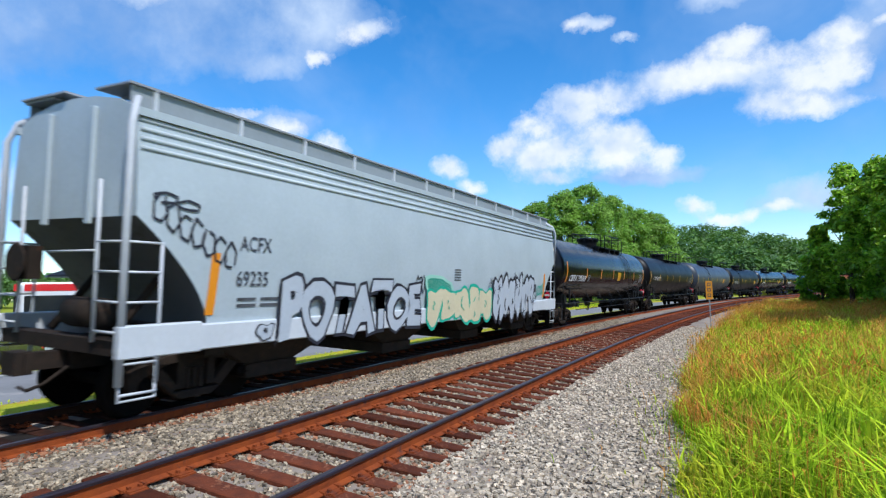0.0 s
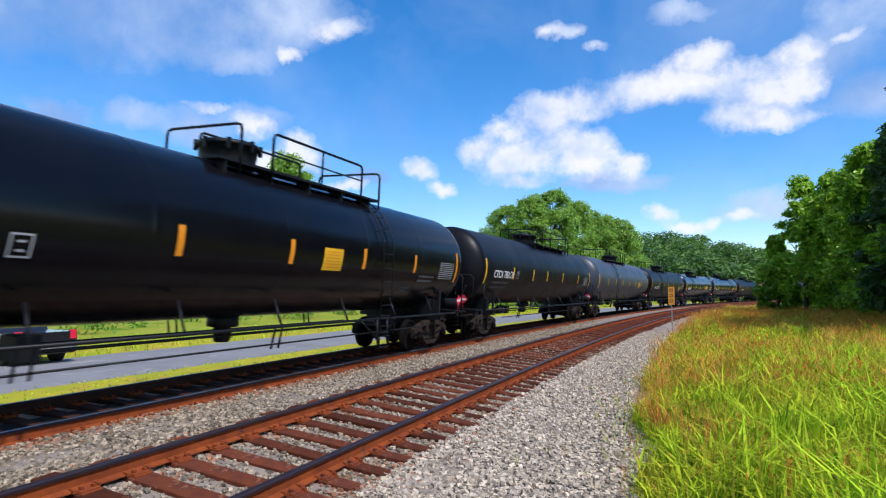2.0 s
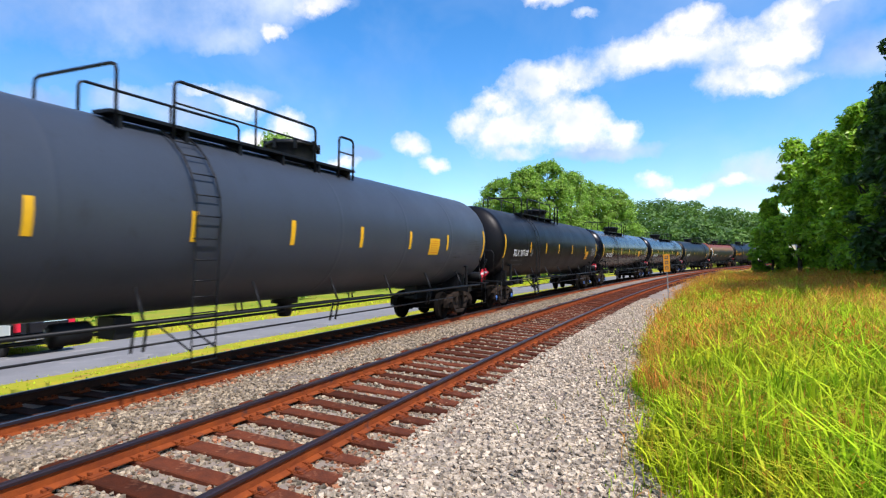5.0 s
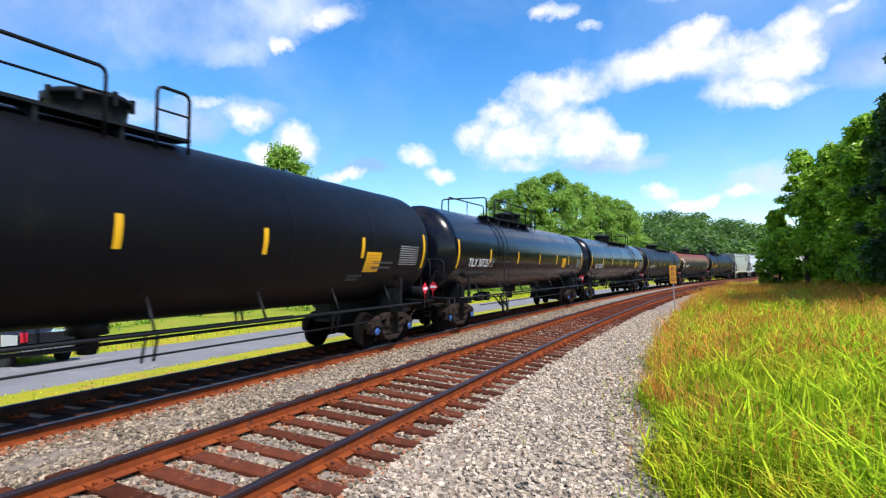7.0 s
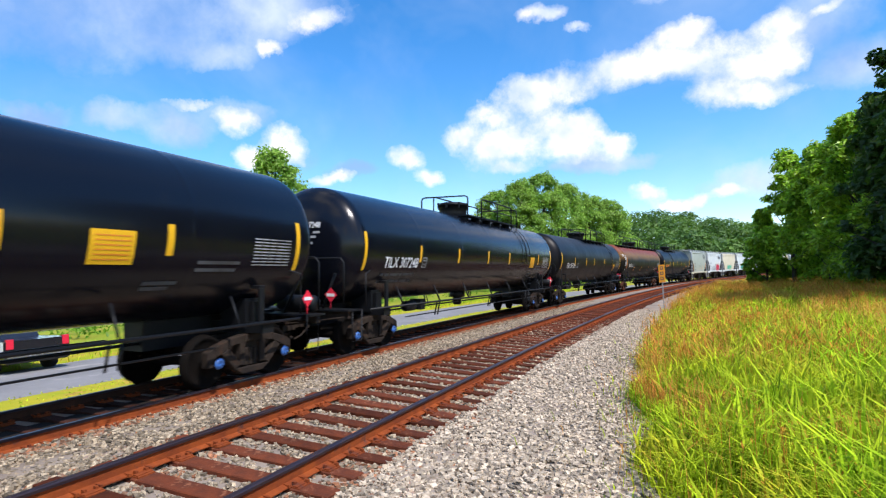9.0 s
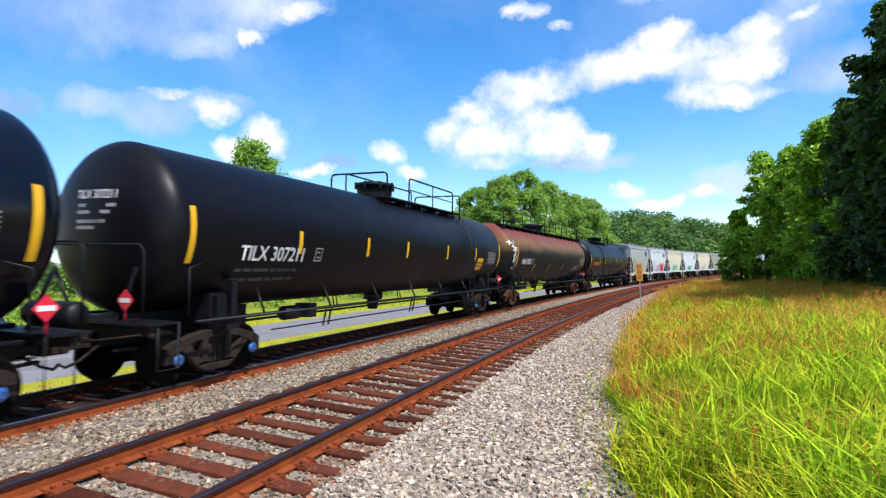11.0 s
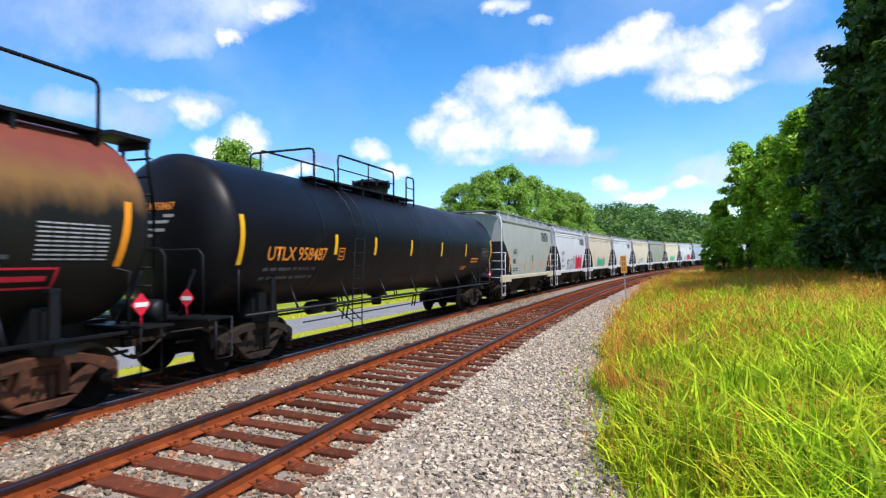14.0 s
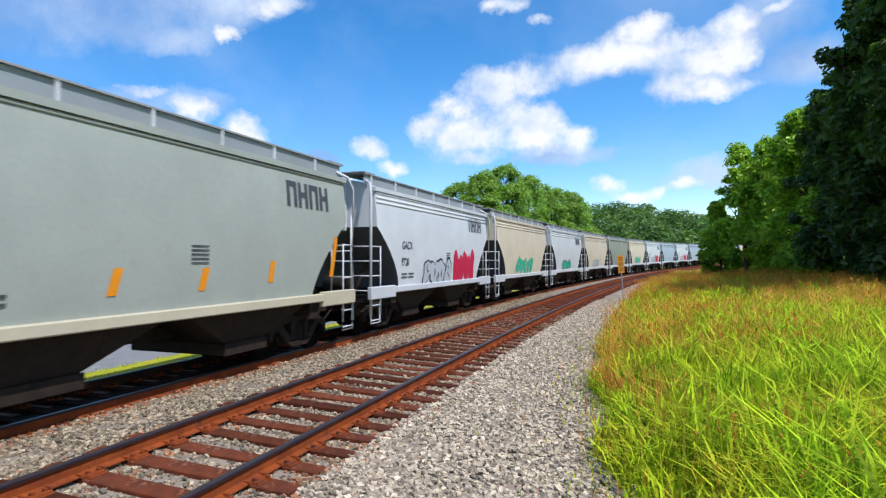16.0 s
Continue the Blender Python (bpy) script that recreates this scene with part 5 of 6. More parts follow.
scatter_stones("shoulder_stones", 44000, near_shoulder, 0.025, 0.058, 1, "loose pale grey stones on the ballast shoulder")
scatter_stones("middle_stones", 20000, between_tracks, 0.025, 0.055, 2, "loose grey and tan stones between the two tracks", STONE_BROWN)
scatter_stones("crib_stones", 18000, in_cribs, 0.025, 0.052, 3, "stones between the ties of the near track", STONE_BROWN)
scatter_stones("far_side_stones", 9000, train_shoulder, 0.03, 0.06, 4, "stones around the ties of the train's track", STONE_BROWN)
scatter_stones("rusty_stones", 14000, beside_rails, 0.025, 0.05, 5, "rust-stained stones beside the rails", STONE_RUST)
build_plants()
build_grass()

POST = paint("galvanised_post", (0.30, 0.30, 0.30), 0.5)
SIGN = paint("orange_sign", (0.85, 0.33, 0.01), 0.5, (0.7, 0.25, 0.02), 0.7)


def build_sign():
    m = curve_pose(2.40, 33.1, -0.45)
    sign = thing("trackside_sign", "narrow orange sign with dark marks on a thin post", "sign", m=m)
    bm = bmesh.new()
    box(bm, -0.03, 0.03, -0.02, 0.02, 0, 2.45)
    part("post", bm, POST, sign)
    bm = bmesh.new()
    box(bm, -0.16, 0.16, -0.035, -0.02, 1.55, 2.5)
    bmesh.ops.bevel(bm, geom=bm.edges[:], offset=0.005, segments=1, affect="EDGES")
    part("sign_panel", bm, SIGN, sign, "orange panel")
    for z in (1.68, 1.96, 2.24):
        bm = bmesh.new()
        for q in (0, 0.13):
            box(bm, -0.08, 0.08, -0.040, -0.036, z + q, z + q + 0.035)
        box(bm, -0.08, -0.045, -0.0405, -0.0365, z, z + 0.16)
        box(bm, 0.045, 0.08, -0.0405, -0.0365, z, z + 0.16)
        part("sign_mark", bm, DARK_MARK, sign, "dark stencilled mark")


build_sign()


# ---- vehicles and things beyond the road ----
CAR_DARK = paint("dark_vehicle_paint", (0.015, 0.015, 0.02), 0.25, (0.03, 0.03, 0.03), 0.7, 0.6)
CAR_WHITE = paint("white_vehicle_paint", (0.75, 0.76, 0.76), 0.3, (0.65, 0.65, 0.65), 0.7, 0.5)
CAR_RED = paint("red_vehicle_paint", (0.65, 0.02, 0.02), 0.3, (0.5, 0.02, 0.02), 0.7, 0.5)
WINDOW = paint("dark_window_glass", (0.01, 0.014, 0.018), 0.08, (0.012, 0.016, 0.02), 0.7)
RUBBER = paint("tyre_rubber", (0.02, 0.02, 0.02), 0.8, (0.04, 0.035, 0.03), 0.6)
CHROME = material("bright_wheel_rim", (0.65, 0.66, 0.68), (0.5, 0.5, 0.52), 0.25, 0.9)


def road_wheel(parent, x, y, r):
    bm = bmesh.new()
    lathe(bm, [(-0.11, r * 0.62), (-0.12, r * 0.9), (-0.08, r), (0.08, r), (0.12, r * 0.9), (0.11, r * 0.62)], "x", 24, Matrix.Translation((x, y, r)))
    w = part("tyre", bm, RUBBER, parent)
    bm = bmesh.new()
    s = 1 if x > 0 else -1
    lathe(bm, [(s * 0.02, 0.02), (s * 0.09, 0.08), (s * 0.06, r * 0.3), (s * 0.10, r * 0.62), (-s * 0.05, r * 0.62), (-s * 0.05, 0.02)], "x", 20, Matrix.Translation((x, y, r)))
    part("rim", bm, CHROME, w, "bright metal rim")


def build_vehicle(name, label, category, m, length, width, sections, body, roof_from, bands=(), lights=True):
    """sections: (along, belt height, roof height); the cabin stands where the roof is above the belt."""
    car = thing(name, label, category, m=m)
    bm = bmesh.new()
    rows_ = []
    for y, belt, roof in sections:
        w = width / 2
        top = max(belt, roof)
        pts = [(-w * 0.96, 0.38), (-w, 0.6), (-w, belt), (-w * (0.84 if roof > belt else 0.97), top), (w * (0.84 if roof > belt else 0.97), top), (w, belt), (w, 0.6), (w * 0.96, 0.38)]
        rows_.append([bm.verts.new((x, y, z)) for x, z in pts])
    for a, b in zip(rows_, rows_[1:]):
        for j in range(8):
            bm.faces.new((a[j], a[(j + 1) % 8], b[(j + 1) % 8], b[j]))
    bm.faces.new(rows_[0])
    bm.faces.new(rows_[-1])
    bmesh.ops.recalc_face_normals(bm, faces=bm.faces)
    bmesh.ops.bevel(bm, geom=[e for e in bm.edges if e.calc_length() > 0.25], offset=0.04, segments=2, affect="EDGES")
    part("body", bm, body, car)
    for a, b, z0, z1, mat, nm in bands:
        for s in (-1, 1):
            bm = bmesh.new()
            box(bm, *sorted((s * (width / 2 - 0.10), s * (width / 2 + 0.012))), a, b, z0, z1)
            bmesh.ops.bevel(bm, geom=bm.edges[:], offset=0.005, segments=1, affect="EDGES")
            part(nm, bm, mat, car)
        if nm == "red_band" or length > 6:
            bm = bmesh.new()
            box(bm, -width * 0.36, width * 0.36, length / 2 - 0.1, length / 2 + 0.012, z0, z1)
            part(nm, bm, mat, car)
    for y in (-length * 0.32, length * 0.32):
        for s in (-1, 1):
            road_wheel(car, s * (width / 2 - 0.13), y, 0.40)
    for y, mat in ((length / 2, RED), (-length / 2, WHITE)):
        for s in (-1, 1):
            bm = bmesh.new()
            box(bm, s * (width / 2 - 0.15) - 0.09, s * (width / 2 - 0.15) + 0.11, y - 0.06, y + 0.03, 0.85, 1.15)
            part("light", bm, mat, car)
    for y in (-length / 2 - 0.05, length / 2 + 0.05):
        bm = bmesh.new()
        box(bm, -width / 2 + 0.05, width / 2 - 0.05, y - 0.07, y + 0.07, 0.48, 0.68)
        part("bumper", bm, CHROME, car)
    return car


build_vehicle("pickup_truck", "dark pickup truck with bright wheels and a white tail panel", "pickup truck", pose(-21.9, 12.5, ground_z(-17.5), 0, 0, -95), 5.6, 1.95,
              ((-2.8, 0.95, 0.95), (-1.7, 1.08, 1.08), (-1.0, 1.1, 1.8), (0.7, 1.1, 1.85), (0.95, 1.1, 1.1), (2.8, 1.1, 1.1)), CAR_DARK, 0, ((-0.75, 0.6, 1.15, 1.65, WINDOW, "side_window"), (1.75, 2.72, 0.60, 1.08, CAR_WHITE, "tail_panel"), (1.52, 1.68, 0.75, 1.06, CAR_RED, "side_lamp")))
build_vehicle("rescue_truck", "white rescue truck with a red roof band and dark windows", "truck", pose(-25.6, 14.6, ground_z(-26), 0, 0, 240), 6.6, 2.3,
              ((-3.3, 1.4, 1.4), (-2.9, 1.5, 3.0), (3.2, 1.5, 3.05), (3.3, 1.5, 2.9)), CAR_WHITE, 0, ((-2.6, 2.9, 1.75, 2.55, WINDOW, "side_window"), (-2.8, 3.1, 2.72, 2.98, CAR_RED, "red_band")))


def build_marker():
    ob = thing("red_barrel_stand", "tall red stand with a white foot beside the truck", "stand", m=pose(-23.9, 14.1, ground_z(-24)))
    bm = bmesh.new()
    lathe(bm, [(0.0, 0.3), (1.2, 0.3), (1.3, 0.26), (1.4, 0.12), (2.2, 0.12), (2.3, 0.05)], "z", 20)
    part("column", bm, CAR_RED, ob)
    bm = bmesh.new()
    lathe(bm, [(0.0, 0.7), (0.12, 0.7), (0.14, 0.55)], "z", 20)
    part("foot", bm, CAR_WHITE, ob)
    ob = thing("parasol", "open black parasol on a pole", "parasol", m=pose(-25.2, 15.4, ground_z(-26)))
    bm = bmesh.new()
    lathe(bm, [(3.35, 1.25), (3.42, 1.2), (3.75, 0.3), (3.85, 0.03)], "z", 8, smooth=False)
    part("canopy", bm, PIPE, ob)
    bm = bmesh.new()
    tube(bm, [(0, 0, 0), (0, 0, 4.05)], 0.04, 8)
    part("pole", bm, PIPE, ob)


build_marker()



def worn_tank():
    """Black tank paint whose top has weathered to rust red, with streaks between."""
    mat = bpy.data.materials.new("rust_stained_tank")
    mat.use_nodes = True
    n = Net(mat.node_tree)
    at = n.add("ShaderNodeTexCoord").outputs["Object"]
    z = n.add("ShaderNodeSeparateXYZ", {0: at}).outputs["Z"]
    streak = n.noise(n.vec("MULTIPLY", at, (1.0, 1.0, 0.25)), 2.2, 6.0, 0.65)
    big = n.noise(at, 0.6, 5.0, 0.6)
    h = n.math("ADD", z, n.math("MULTIPLY", n.math("ADD", streak, big), 0.7))
    red = n.mix(n.noise(at, 3.0, 5.0, 0.6), (0.21, 0.055, 0.034), (0.13, 0.040, 0.028))
    ochre = n.mix(big, (0.24, 0.115, 0.030), (0.11, 0.070, 0.030))
    black = n.mix(streak, (0.006, 0.007, 0.007), (0.014, 0.013, 0.010))
    c = n.mix(n.ramp(n.math("SUBTRACT", h, 3.48), (0.0, 0.0), (0.45, 1.0)), black, ochre)
    c = n.mix(n.ramp(n.math("SUBTRACT", h, 3.98), (0.0, 0.0), (0.35, 1.0)), c, red)
    b = n.add("ShaderNodeBsdfPrincipled", {"Base Color": c, "Roughness": n.math("ADD", n.math("MULTIPLY", streak, 0.3), 0.36), "Specular IOR Level": 0.16})
    n.add("ShaderNodeOutputMaterial", {"Surface": b.outputs[0]})
    return mat


# ---- the cars, from the head of the train: where the middle of each is along the curve at 8 s ----
BLACK_A = TANK_BLACK
BLACK_B = paint("satin_black_tank", (0.004, 0.005, 0.009), 0.22, (0.009, 0.009, 0.010), 0.64, spec=0.32)
BLACK_C = paint("dull_black_tank", (0.005, 0.005, 0.007), 0.42, (0.009, 0.008, 0.008), 0.58, spec=0.16)
GREY_TANK = paint("slate_grey_tank", (0.042, 0.052, 0.070), 0.42, (0.028, 0.032, 0.042), 0.6, spec=0.4)
RUST_TANK = worn_tank()
WHITE_BODY = paint("white_hopper_paint", (0.60, 0.63, 0.66), 0.45, (0.48, 0.49, 0.50), 0.66)
GREY_BODY = paint("pale_grey_hopper_paint", (0.35, 0.38, 0.34), 0.5, (0.29, 0.30, 0.26), 0.58)
BEIGE_BODY = paint("beige_hopper_paint", (0.62, 0.55, 0.42), 0.55, (0.48, 0.40, 0.30), 0.6)
OLIVE_BODY = paint("olive_grey_hopper_paint", (0.26, 0.28, 0.22), 0.6, (0.2, 0.19, 0.15), 0.6)
BLUE_BODY = paint("bluish_grey_hopper_paint", (0.36, 0.43, 0.52), 0.5, (0.3, 0.33, 0.36), 0.6)
LONG_BODY = paint("bluish_white_hopper_paint", (0.45, 0.51, 0.54), 0.45, (0.38, 0.42, 0.45), 0.64)
CREAM_FRAME = paint("cream_sill_paint", (0.52, 0.47, 0.34), 0.55, (0.4, 0.36, 0.27), 0.6)
SPRAY_BLACK = paint("black_spray", (0.02, 0.02, 0.03), 0.6, (0.05, 0.05, 0.06), 0.7)
SPRAY_WHITE = paint("white_spray", (0.44, 0.48, 0.53), 0.6, (0.42, 0.44, 0.48), 0.7)
SPRAY_GREEN = paint("green_spray", (0.02, 0.40, 0.27), 0.6, (0.05, 0.42, 0.30), 0.6)
SPRAY_MINT = paint("pale_green_spray", (0.32, 0.60, 0.48), 0.6, (0.5, 0.62, 0.55), 0.6)
SPRAY_TAN = paint("tan_spray", (0.62, 0.55, 0.36), 0.6, (0.5, 0.5, 0.36), 0.6)
SPRAY_RED = paint("crimson_spray", (0.55, 0.01, 0.06), 0.6, (0.4, 0.01, 0.05), 0.7)

TRAIN = []       # (car, wheelsets, middle along the curve at 8 s, wheels turn)


def couple(car, wheels, middle, turning=True):
    TRAIN.append((car, wheels, middle, turning))


def build_train():
    middle = {"c0": -105.6, "c1": -85.07, "c2": -65.69, "c3": -46.42, "c4": -26.60, "c5": -6.50, "c6": 13.35, "c7": 33.27, "c8": 53.05, "c9": 72.50, "c10": 91.40}
    size = {"c0": 19.65, "c1": 19.5, "c2": 19.26, "c3": 19.28, "c4": 20.36, "c5": 19.85, "c6": 19.86, "c7": 19.98, "c8": 19.60, "c9": 19.30, "c10": 18.75}
    long_stripes = lambda L: ((-L / 2 + 1.80, 1.48, 2.42, 0.06), (L / 2 - 1.8, 1.47, 2.39, 0.06))
    for key in ("c0", "c1"):
        car, wheels, put = build_hopper("long white covered hopper with sprayed lettering along its side" if key == "c1" else "white covered hopper coupled ahead", size[key], LONG_BODY, WHITE_BODY, 4,
                                        "ACFX" if key == "c1" else "", "69235", ribs=4, eave=4.22, stripes=long_stripes(size[key]))
        couple(car, wheels, middle[key])
        if key == "c1":
            flat = lambda y, z, lift=0.0: Vector((1.615 + lift, y, z))
            for mat, swell, lift, name in ((SPRAY_BLACK, 0.10, 0.010, "sprayed_outline"), (SPRAY_WHITE, 0.050, 0.016, "sprayed_fill")):
                word = lettering("POTATOE", 1.30, mat, car, lambda a, b: flat(-6.58 + a * 0.80 + 0.07 * math.sin(b * 5 + a * 2.3) + 0.10 * b, 1.02 + b * (1.02 + 0.10 * math.sin(a * 2.1)) + 0.05 * math.sin(a * 3.7), lift), "fat sprayed letters", swell)
                word.name = name
            spray_letters(car, flat, -7.05, -6.75, 1.02, 1.32, 1, SPRAY_WHITE, SPRAY_BLACK, 40)
            tags = random.Random(8)

            def scribble(cy, cz, dy, dz, letters, slope, mat, label):
                """A quick tag: each letter a bent stroke or two, running down a slope."""
                bm = bmesh.new()
                for k in range(letters):
                    u0, v0 = cy + dy * (k + 0.5) / letters, cz + slope * (k + 0.5) / letters
                    hw, w = dy / letters * 0.55, 0.018
                    a0 = tags.uniform(0, 6.28)
                    pts = [(u0 + hw * math.cos(a0 + 1.15 * i), v0 + dz / 2 * math.sin(a0 + 1.15 * i) * tags.uniform(0.7, 1.1)) for i in range(6)]
                    for (a, b), (a2, b2) in zip(pts, pts[1:]):
                        t = Vector((a2 - a, b2 - b)).normalized() * w
                        bm.faces.new([bm.verts.new(put(p, q, 0.018)) for p, q in ((a - t.y, b + t.x), (a + t.y, b - t.x), (a2 + t.y, b2 - t.x), (a2 - t.y, b2 + t.x))])
                tagged(part("sprayed_tag", bm, mat, car, label), kind="stuff")

            scribble(-9.0, 3.02, 1.45, 0.46, 7, -0.70, SPRAY_BLACK, "small black sprayed scrawl")
            scribble(-9.0, 3.18, 0.75, 0.16, 2, -0.15, SPRAY_BLACK, "small black sprayed scrawl")
            scribble(5.65, 2.10, 0.6, 0.26, 3, -0.12, SPRAY_BLACK, "small black sprayed scrawl")
            scribble(7.1, 1.72, 0.75, 0.42, 5, 0.10, SPRAY_GREEN, "thin green sprayed scrawl")
            scribble(-1.95, 1.95, 0.42, 0.5, 3, 0.0, SPRAY_BLACK, "small black sprayed scrawl")
            marking("stencil_panel", lambda y, z: put(y, z, 0.012), [(6.62, 7.02, 1.68, 1.98, 3)], DARK_MARK, car, "dark stencilled panel")
            # little stars sprayed round the letters
            for cy, cz in ((2.55, 2.05), (2.75, 1.75), (3.2, 1.85), (4.6, 2.25), (4.75, 1.95), (6.75, 1.5), (6.5, 1.35), (5.5, 1.02), (5.9, 0.98)):
                bm = bmesh.new()
                for k in range(3):
                    a = k * math.pi / 3 + 0.3
                    c, sn = math.cos(a), math.sin(a)
                    bm.faces.new([bm.verts.new(Vector((1.646, cy + u * c - v * sn, cz + u * sn + v * c))) for u, v in ((-0.15, -0.013), (0.15, -0.013), (0.15, 0.013), (-0.15, 0.013))])
                part("sprayed_star", bm, SPRAY_BLACK, car, "small black sprayed star")
            spray_letters(car, flat, -1.5, 2.55, 0.95, 1.85, 5, SPRAY_TAN, SPRAY_GREEN, 9, 0.75)
            spray_letters(car, lambda y, z, lift=0.0: flat(y, z, 0.002), -1.45, -0.10, 1.25, 2.15, 1, SPRAY_GREEN, SPRAY_MINT, 31, 0.9)
            spray_letters(car, flat, 2.75, 6.55, 0.90, 2.22, 6, SPRAY_WHITE, SPRAY_BLACK, 12)
    tilx = dict(cap=BLUE_CAP, side_step=-4.6, side_ladder=-4.6, walk_span=(-5.2, 1.0), near_rails=((-4.37, -0.5), (0.34, 0.95)), far_rails=((-4.6, -0.9),), cross_rails=(-5.2,), dome_at=-0.1)
    tilx_long = dict(cap=BLUE_CAP, side_step=4.85, side_ladder=4.85, walk_span=(-1.05, 5.05), near_rails=((0.5, 4.25),), far_rails=((-0.15, 1.65), (2.25, 4.65)), cross_rails=(-0.97, 5.0), dome_at=0.0)
    tanks = (
        ("c2", "glossy black tank car with white lettering", BLACK_A, "CBTX 785069", WHITE_MARK, dict(stripe=ORANGE, square=1.52, square_z=2.22, stripes=(-8.1, -5.05, -2.42, 0.16, 2.76, 5.35, 8.25), text_span=(-7.70, -5.15), box_at=-4.60, radius=1.48, side_ladder=3.7, side_step=3.7, walk_span=(-1.3, 4.15), near_rails=((0.05, 3.25),), far_rails=((0.0, 3.25),), cross_rails=(-0.80, 4.10), dome_at=-0.15)),
        ("c3", "black tank car with white lettering", BLACK_C, "CTCX 780178", WHITE_MARK, dict(stripe=YELLOW, stripes=(-8.43, -5.46, -2.84, -0.67, 2.17, 5.55, 8.5), text_span=(-7.64, -5.54), box_at=-4.97, text_z=2.33, radius=1.46, walk_span=(-1.2, 5.0), near_rails=((-0.14, 4.3),), far_rails=((0.2, 4.3),), cross_rails=(-0.95, 4.9), dome_at=-0.1)),
        ("c4", "slate grey tank car with yellow reflectors", GREY_TANK, "", WHITE_MARK, dict(square=4.82, stripes=(-9.0, -6.4, -4.0, -1.65, 0.8, 3.25, 5.75, 9.0), text_span=(0, 0), box_at=0, radius=1.55, side_ladder=-3.8, walk_span=(-5.0, 1.4), near_rails=((-3.9, -0.2), (0.7, 1.3)), far_rails=((-4.2, -0.5),), cross_rails=(-4.9,), dome_at=0.2)),
        ("c5", "dull black tank car with yellow reflectors", BLACK_C, "TILX 307100", WHITE_MARK, dict(tilx, square=6.0, square_z=1.98, stripes=(-8.7, -5.41, -2.96, -0.65, 2.2, 5.47, 8.67), text_span=(-7.64, -5.71), box_at=-5.17, radius=1.51)),
        ("c6", "glossy blue-black tank car with yellow reflectors", BLACK_B, "TILX 307251", WHITE_MARK, dict(tilx, square=4.5, stripes=(-8.73, -5.96, -2.88, 0.13, 3.05, 5.44, 8.54), text_span=(-7.86, -6.04), box_at=-5.72, radius=1.47, dome_at=-0.3)),
        ("c7", "glossy black tank car with yellow reflectors", BLACK_B, "TILX 307248", WHITE_MARK, dict(tilx_long, square=5.5, stripes=(-8.9, -5.97, -3.2, -0.4, 2.1, 6.5, 8.8), text_span=(-7.96, -6.09), box_at=-5.69, radius=1.48, side_ladder=4.5, side_step=4.5, walk_span=(-1.3, 4.7), near_rails=((0.2, 3.9),), cross_rails=(-1.2, 4.65), dome_at=-0.4)),
        ("c8", "dusty black tank car with yellow reflectors", BLACK_C, "TILX 307211", WHITE_MARK, dict(tilx_long, square=6.25, square_z=1.92, stripes=(-8.6, -5.7, -2.86, -0.54, 2.62, 5.59, 8.75), text_span=(-7.45, -5.55), box_at=-5.0, radius=1.46)),
        ("c9", "rust-stained maroon tank car with a long roof walk", RUST_TANK, "PLMX 50510", WHITE_MARK, dict(stripe=ORANGE, gear=IRON_RUSTY, long_walk=True, low_stripes=True, stripes=(-8.06, -4.76, -1.59, 1.94, 5.0, 8.3), text_span=(-7.23, -5.65), text_z=2.20, box_at=-5.26, walk_span=(-8.7, 8.4), near_rails=((-8.7, -0.95), (0.1, 8.3)), far_rails=((-1.6, 1.0),), dome_at=-0.25)),
        ("c10", "dark grey tank car with orange lettering and a side ladder", BLACK_C, "UTLX 958487", ORANGE_MARK, dict(stripes=(-8.26, -4.99, -2.98, -0.6, 2.0, 4.65, 8.13), text_span=(-7.5, -5.36), text_z=2.17, box_at=-4.70, radius=1.57, side_ladder=-4.0, walk_span=(-5.1, 1.0), near_rails=((-3.9, -0.6), (0.34, 0.95)), far_rails=((-4.6, -1.0),), cross_rails=(-5.0,), dome_at=-0.3)),
    )
    for key, label, shell, marks, mm, more in tanks:
        car, wheels = build_tank_car(label, size[key], shell, marks, mm, **more)
        if key == "c9":
            bm = bmesh.new()
            half = size[key] / 2
            scrawl = (((0, 2), (10, 9)), ((6, 0), (4, 12)), ((24, 3), (10, 19), (27, 22), (16, 32)), ((12, 30), (20, 22), (30, 34), (17, 48), (26, 26)), ((12, 44), (22, 40), (12, 62), (37, 45)), ((13, 48), (18, 55)), ((35, 58), (24, 64), (30, 72), (25, 80), (15, 79)),
                      [(33 + 4 * math.cos(k * math.pi / 5), 25 + 4 * math.sin(k * math.pi / 5)) for k in range(11)])
            w, shoulder = 0.024, half - 0.45 - 0.62

            def round_shoulder(y, z, lift=0.014):
                p = tank_side(y, z, lift)
                k = math.sqrt(max(0.05, 1 - (max(0.0, -y - shoulder) / 0.62) ** 2))
                return Vector((p.x * k, y, TANK_Z + (p.z - TANK_Z) * k))
            for pts in scrawl:
                pts = [Vector((-8.90 + 0.0175 * a, 3.36 - 0.0172 * b)) for a, b in pts]
                for p, q in zip(pts, pts[1:]):
                    way = (q - p).normalized() * w
                    off = Vector((-way.y, way.x))
                    for i in range(4):
                        a, b = p.lerp(q, i / 4) - way * 0.5, p.lerp(q, (i + 1) / 4) + way * 0.5
                        bm.faces.new([bm.verts.new(round_shoulder(v.x, v.y)) for v in (a - off, a + off, b + off, b - off)])
            part("sprayed_tag", bm, WHITE_MARK, car, "white sprayed scrawl")
            bm = bmesh.new()
            plate(bm, lambda y, z: tank_side(y, z, 0.012), -3.4, 3.7, 2.25, 2.92, 6)
            part("patch_plate", bm, RUST_TANK, car, "large welded patch plate")
            bm = bmesh.new()
            ladder(bm, 0.0, 0.62, 1.02, 1.2, 2.9, 0.3)
            end_ladder = part("end_ladder", bm, PIPE, car)
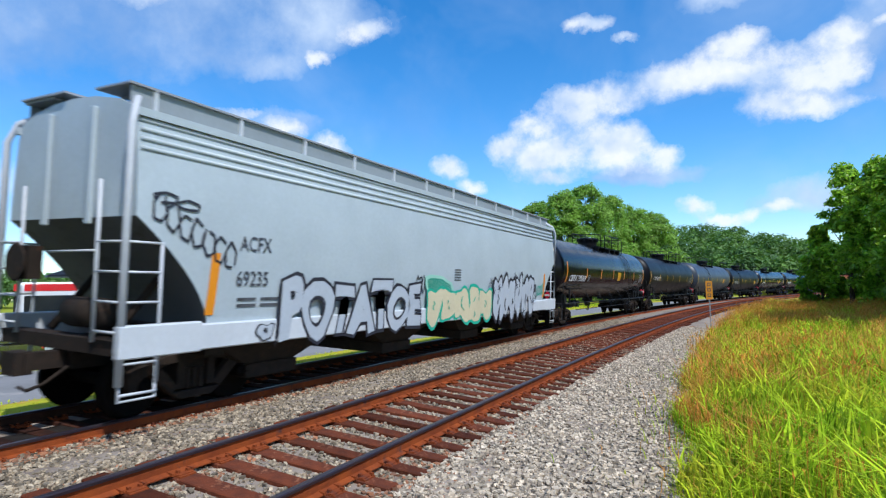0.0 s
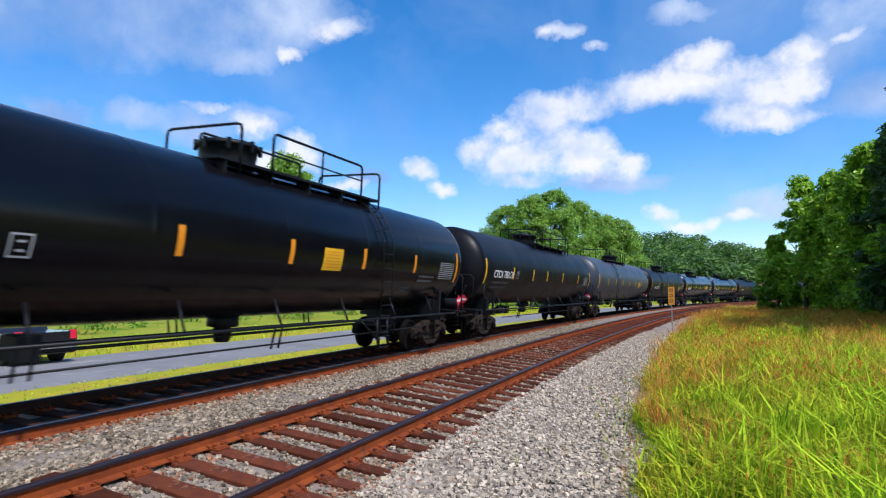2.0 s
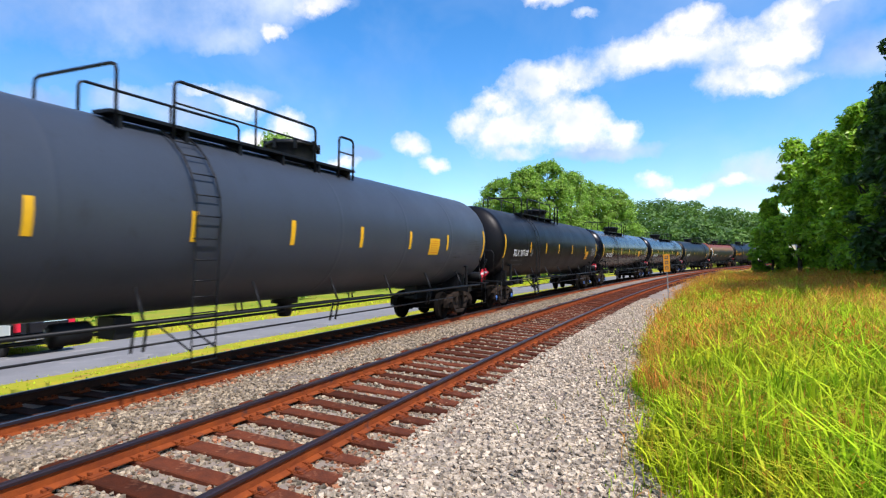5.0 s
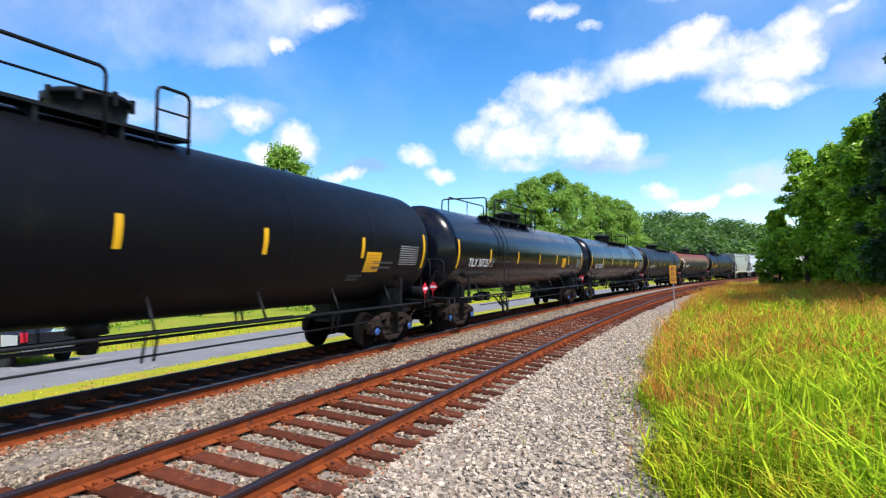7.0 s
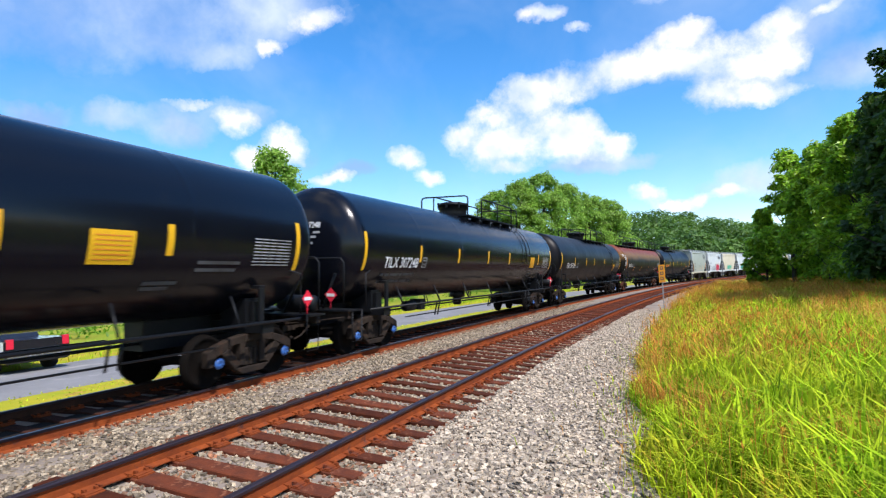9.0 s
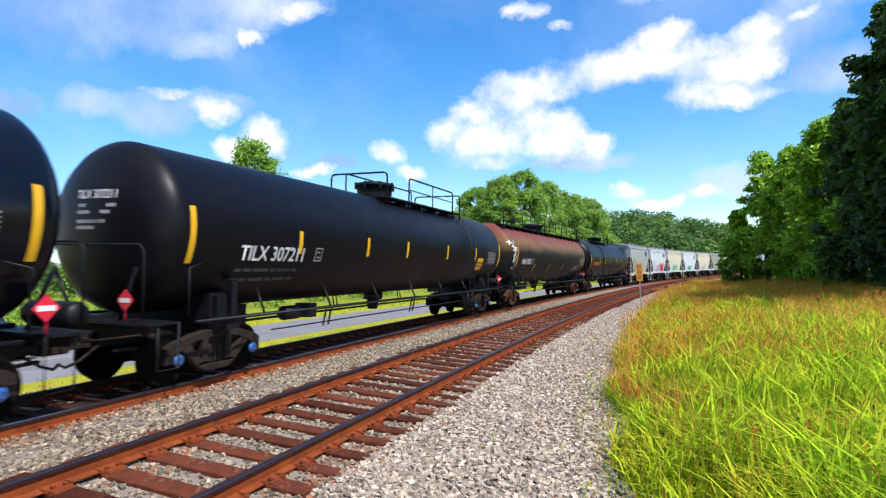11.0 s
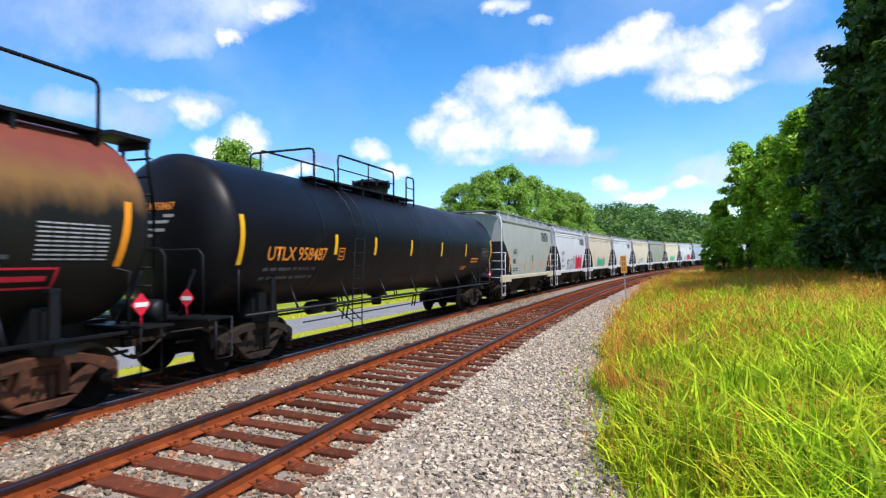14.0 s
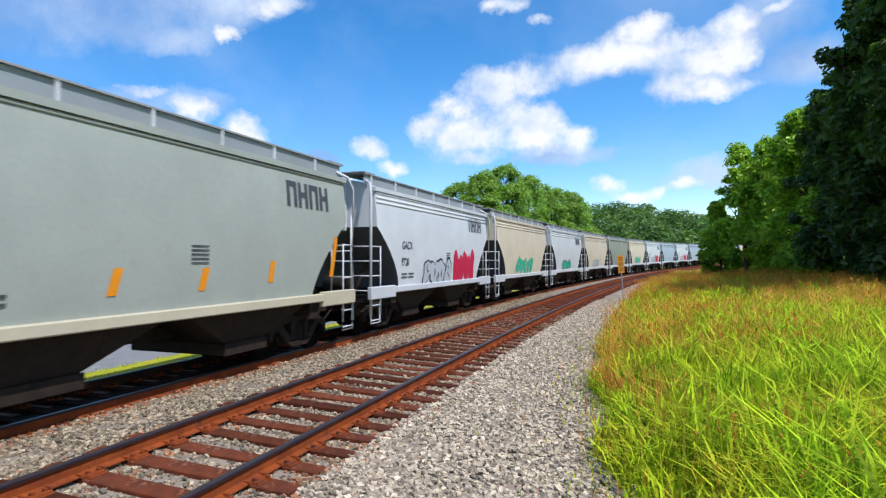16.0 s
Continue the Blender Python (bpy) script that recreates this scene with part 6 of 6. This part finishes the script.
            end_ladder.matrix_basis = pose(0, -half + 0.72, 0, 0, 0, -90)
            bm = bmesh.new()     # landing over the trailing end, with its ladder and stays
            box(bm, 0.35, 1.0, half - 1.15, half - 0.42, 4.09, 4.16)
            box(bm, 0.36, 0.99, half - 0.48, half - 0.43, 3.98, 4.10)
            part("landing", bm, PIPE, car)
            bm = bmesh.new()
            for x in (0.45, 0.95):
                tube(bm, [(x, half - 0.45, 4.12), (x, half - 0.45, 3.9), (x, half - 0.30, 3.0), (x, half - 0.34, 1.18)], 0.03, 6)
            for k in range(9):
                tube(bm, [(0.45, half - 0.36, 1.45 + 0.3 * k), (0.95, half - 0.36, 1.45 + 0.3 * k)], 0.02, 6)
            part("end_ladder", bm, PIPE, car)
            for q, w, mat in ((half - 4.0, 0.62, WHITE_MARK), (half - 3.1, 0.8, RED)):
                marking("stencil_box", tank_side, [(q, q + 0.03, 1.80, 2.08, 2), (q + w, q + w + 0.03, 1.80, 2.08, 2), (q, q + w, 1.80, 1.83, 1), (q, q + w, 2.05, 2.08, 1), (q + 0.1, q + w - 0.1, 1.90, 1.97, 1)], mat, car)
        couple(car, wheels, middle[key])
    start, L = 100.63, 11.95
    kinds = (("pale grey", GREY_BODY), ("white", WHITE_BODY), ("beige", BEIGE_BODY), ("white", WHITE_BODY), ("beige", BEIGE_BODY), ("olive grey", OLIVE_BODY), ("beige", BEIGE_BODY), ("white", WHITE_BODY), ("bluish grey", BLUE_BODY),
             ("white", WHITE_BODY), ("bluish grey", BLUE_BODY), ("olive grey", OLIVE_BODY), ("white", WHITE_BODY), ("bluish grey", BLUE_BODY), ("beige", BEIGE_BODY), ("pale grey", GREY_BODY), ("white", WHITE_BODY), ("beige", BEIGE_BODY))
    made = {}
    for i, (name, mat) in enumerate(kinds):
        if i > 5 and name in made:
            car = copy_thing(made[name], Matrix())
            TRAIN.append((car, [], start + L / 2, False))
        else:
            stripes = ((-4.25, 1.54, 2.5, 0.03), (4.60, 1.74, 2.67, 0.18), (-1.31, 1.63, 2.02, 0.10), (0.40, 1.62, 2.0, 0.09), (2.24, 1.69, 2.11, 0.06)) if i == 0 else ()
            car, wheels, put = build_hopper(f"short {name} two-bay covered hopper" + (" with a dark painted logo" if i < 2 else " with sprayed paint" if i < 5 else ""), L, mat, STEEL_WHITE if i else CREAM_FRAME, 2,
                                            "GACX" if i < 2 else "", "8825" if i == 0 else "9720", ribs=1 if i in (0, 5) else 3, stripes=stripes, logo=i in (0, 1, 3))
            if i == 1:
                spray_letters(car, put, 0.9, 3.3, 1.3, 2.35, 4, SPRAY_RED, SPRAY_RED, 21)
                spray_letters(car, put, -2.0, 0.6, 1.3, 2.1, 4, SPRAY_WHITE, SPRAY_BLACK, 22)
            if i == 2:
                spray_letters(car, put, -1.9, 1.6, 1.4, 2.2, 5, SPRAY_GREEN, SPRAY_TAN, 23)
            if i in (3, 4):
                spray_letters(car, put, -2.0, 0.8, 1.4, 2.0, 5, SPRAY_WHITE if i == 4 else SPRAY_GREEN, DULL_MARK, 24 + i)
            couple(car, wheels, start + L / 2, i < 2)
            made.setdefault(name, car)
        start += 12.07


build_train()


def motions():
    """The whole train rolls towards the camera at an even speed."""
    times = [0.5 * i for i in range(int(SECONDS * 2) + 1)]
    for car, wheels, mid, turning in TRAIN:
        walk(car, [(t, curve_pose(-SPAN, mid - SPEED * (t - 8.0), TRAIN_Z, TRAIN_LEAN)) for t in times])
        if turning:
            for w in wheels:
                at = w.location.copy()
                walk(w, [(i / 30.0, pose(*at, math.degrees(SPEED / 0.46) * i / 30.0)) for i in range(int(SECONDS * 30) + 1)])


motions()
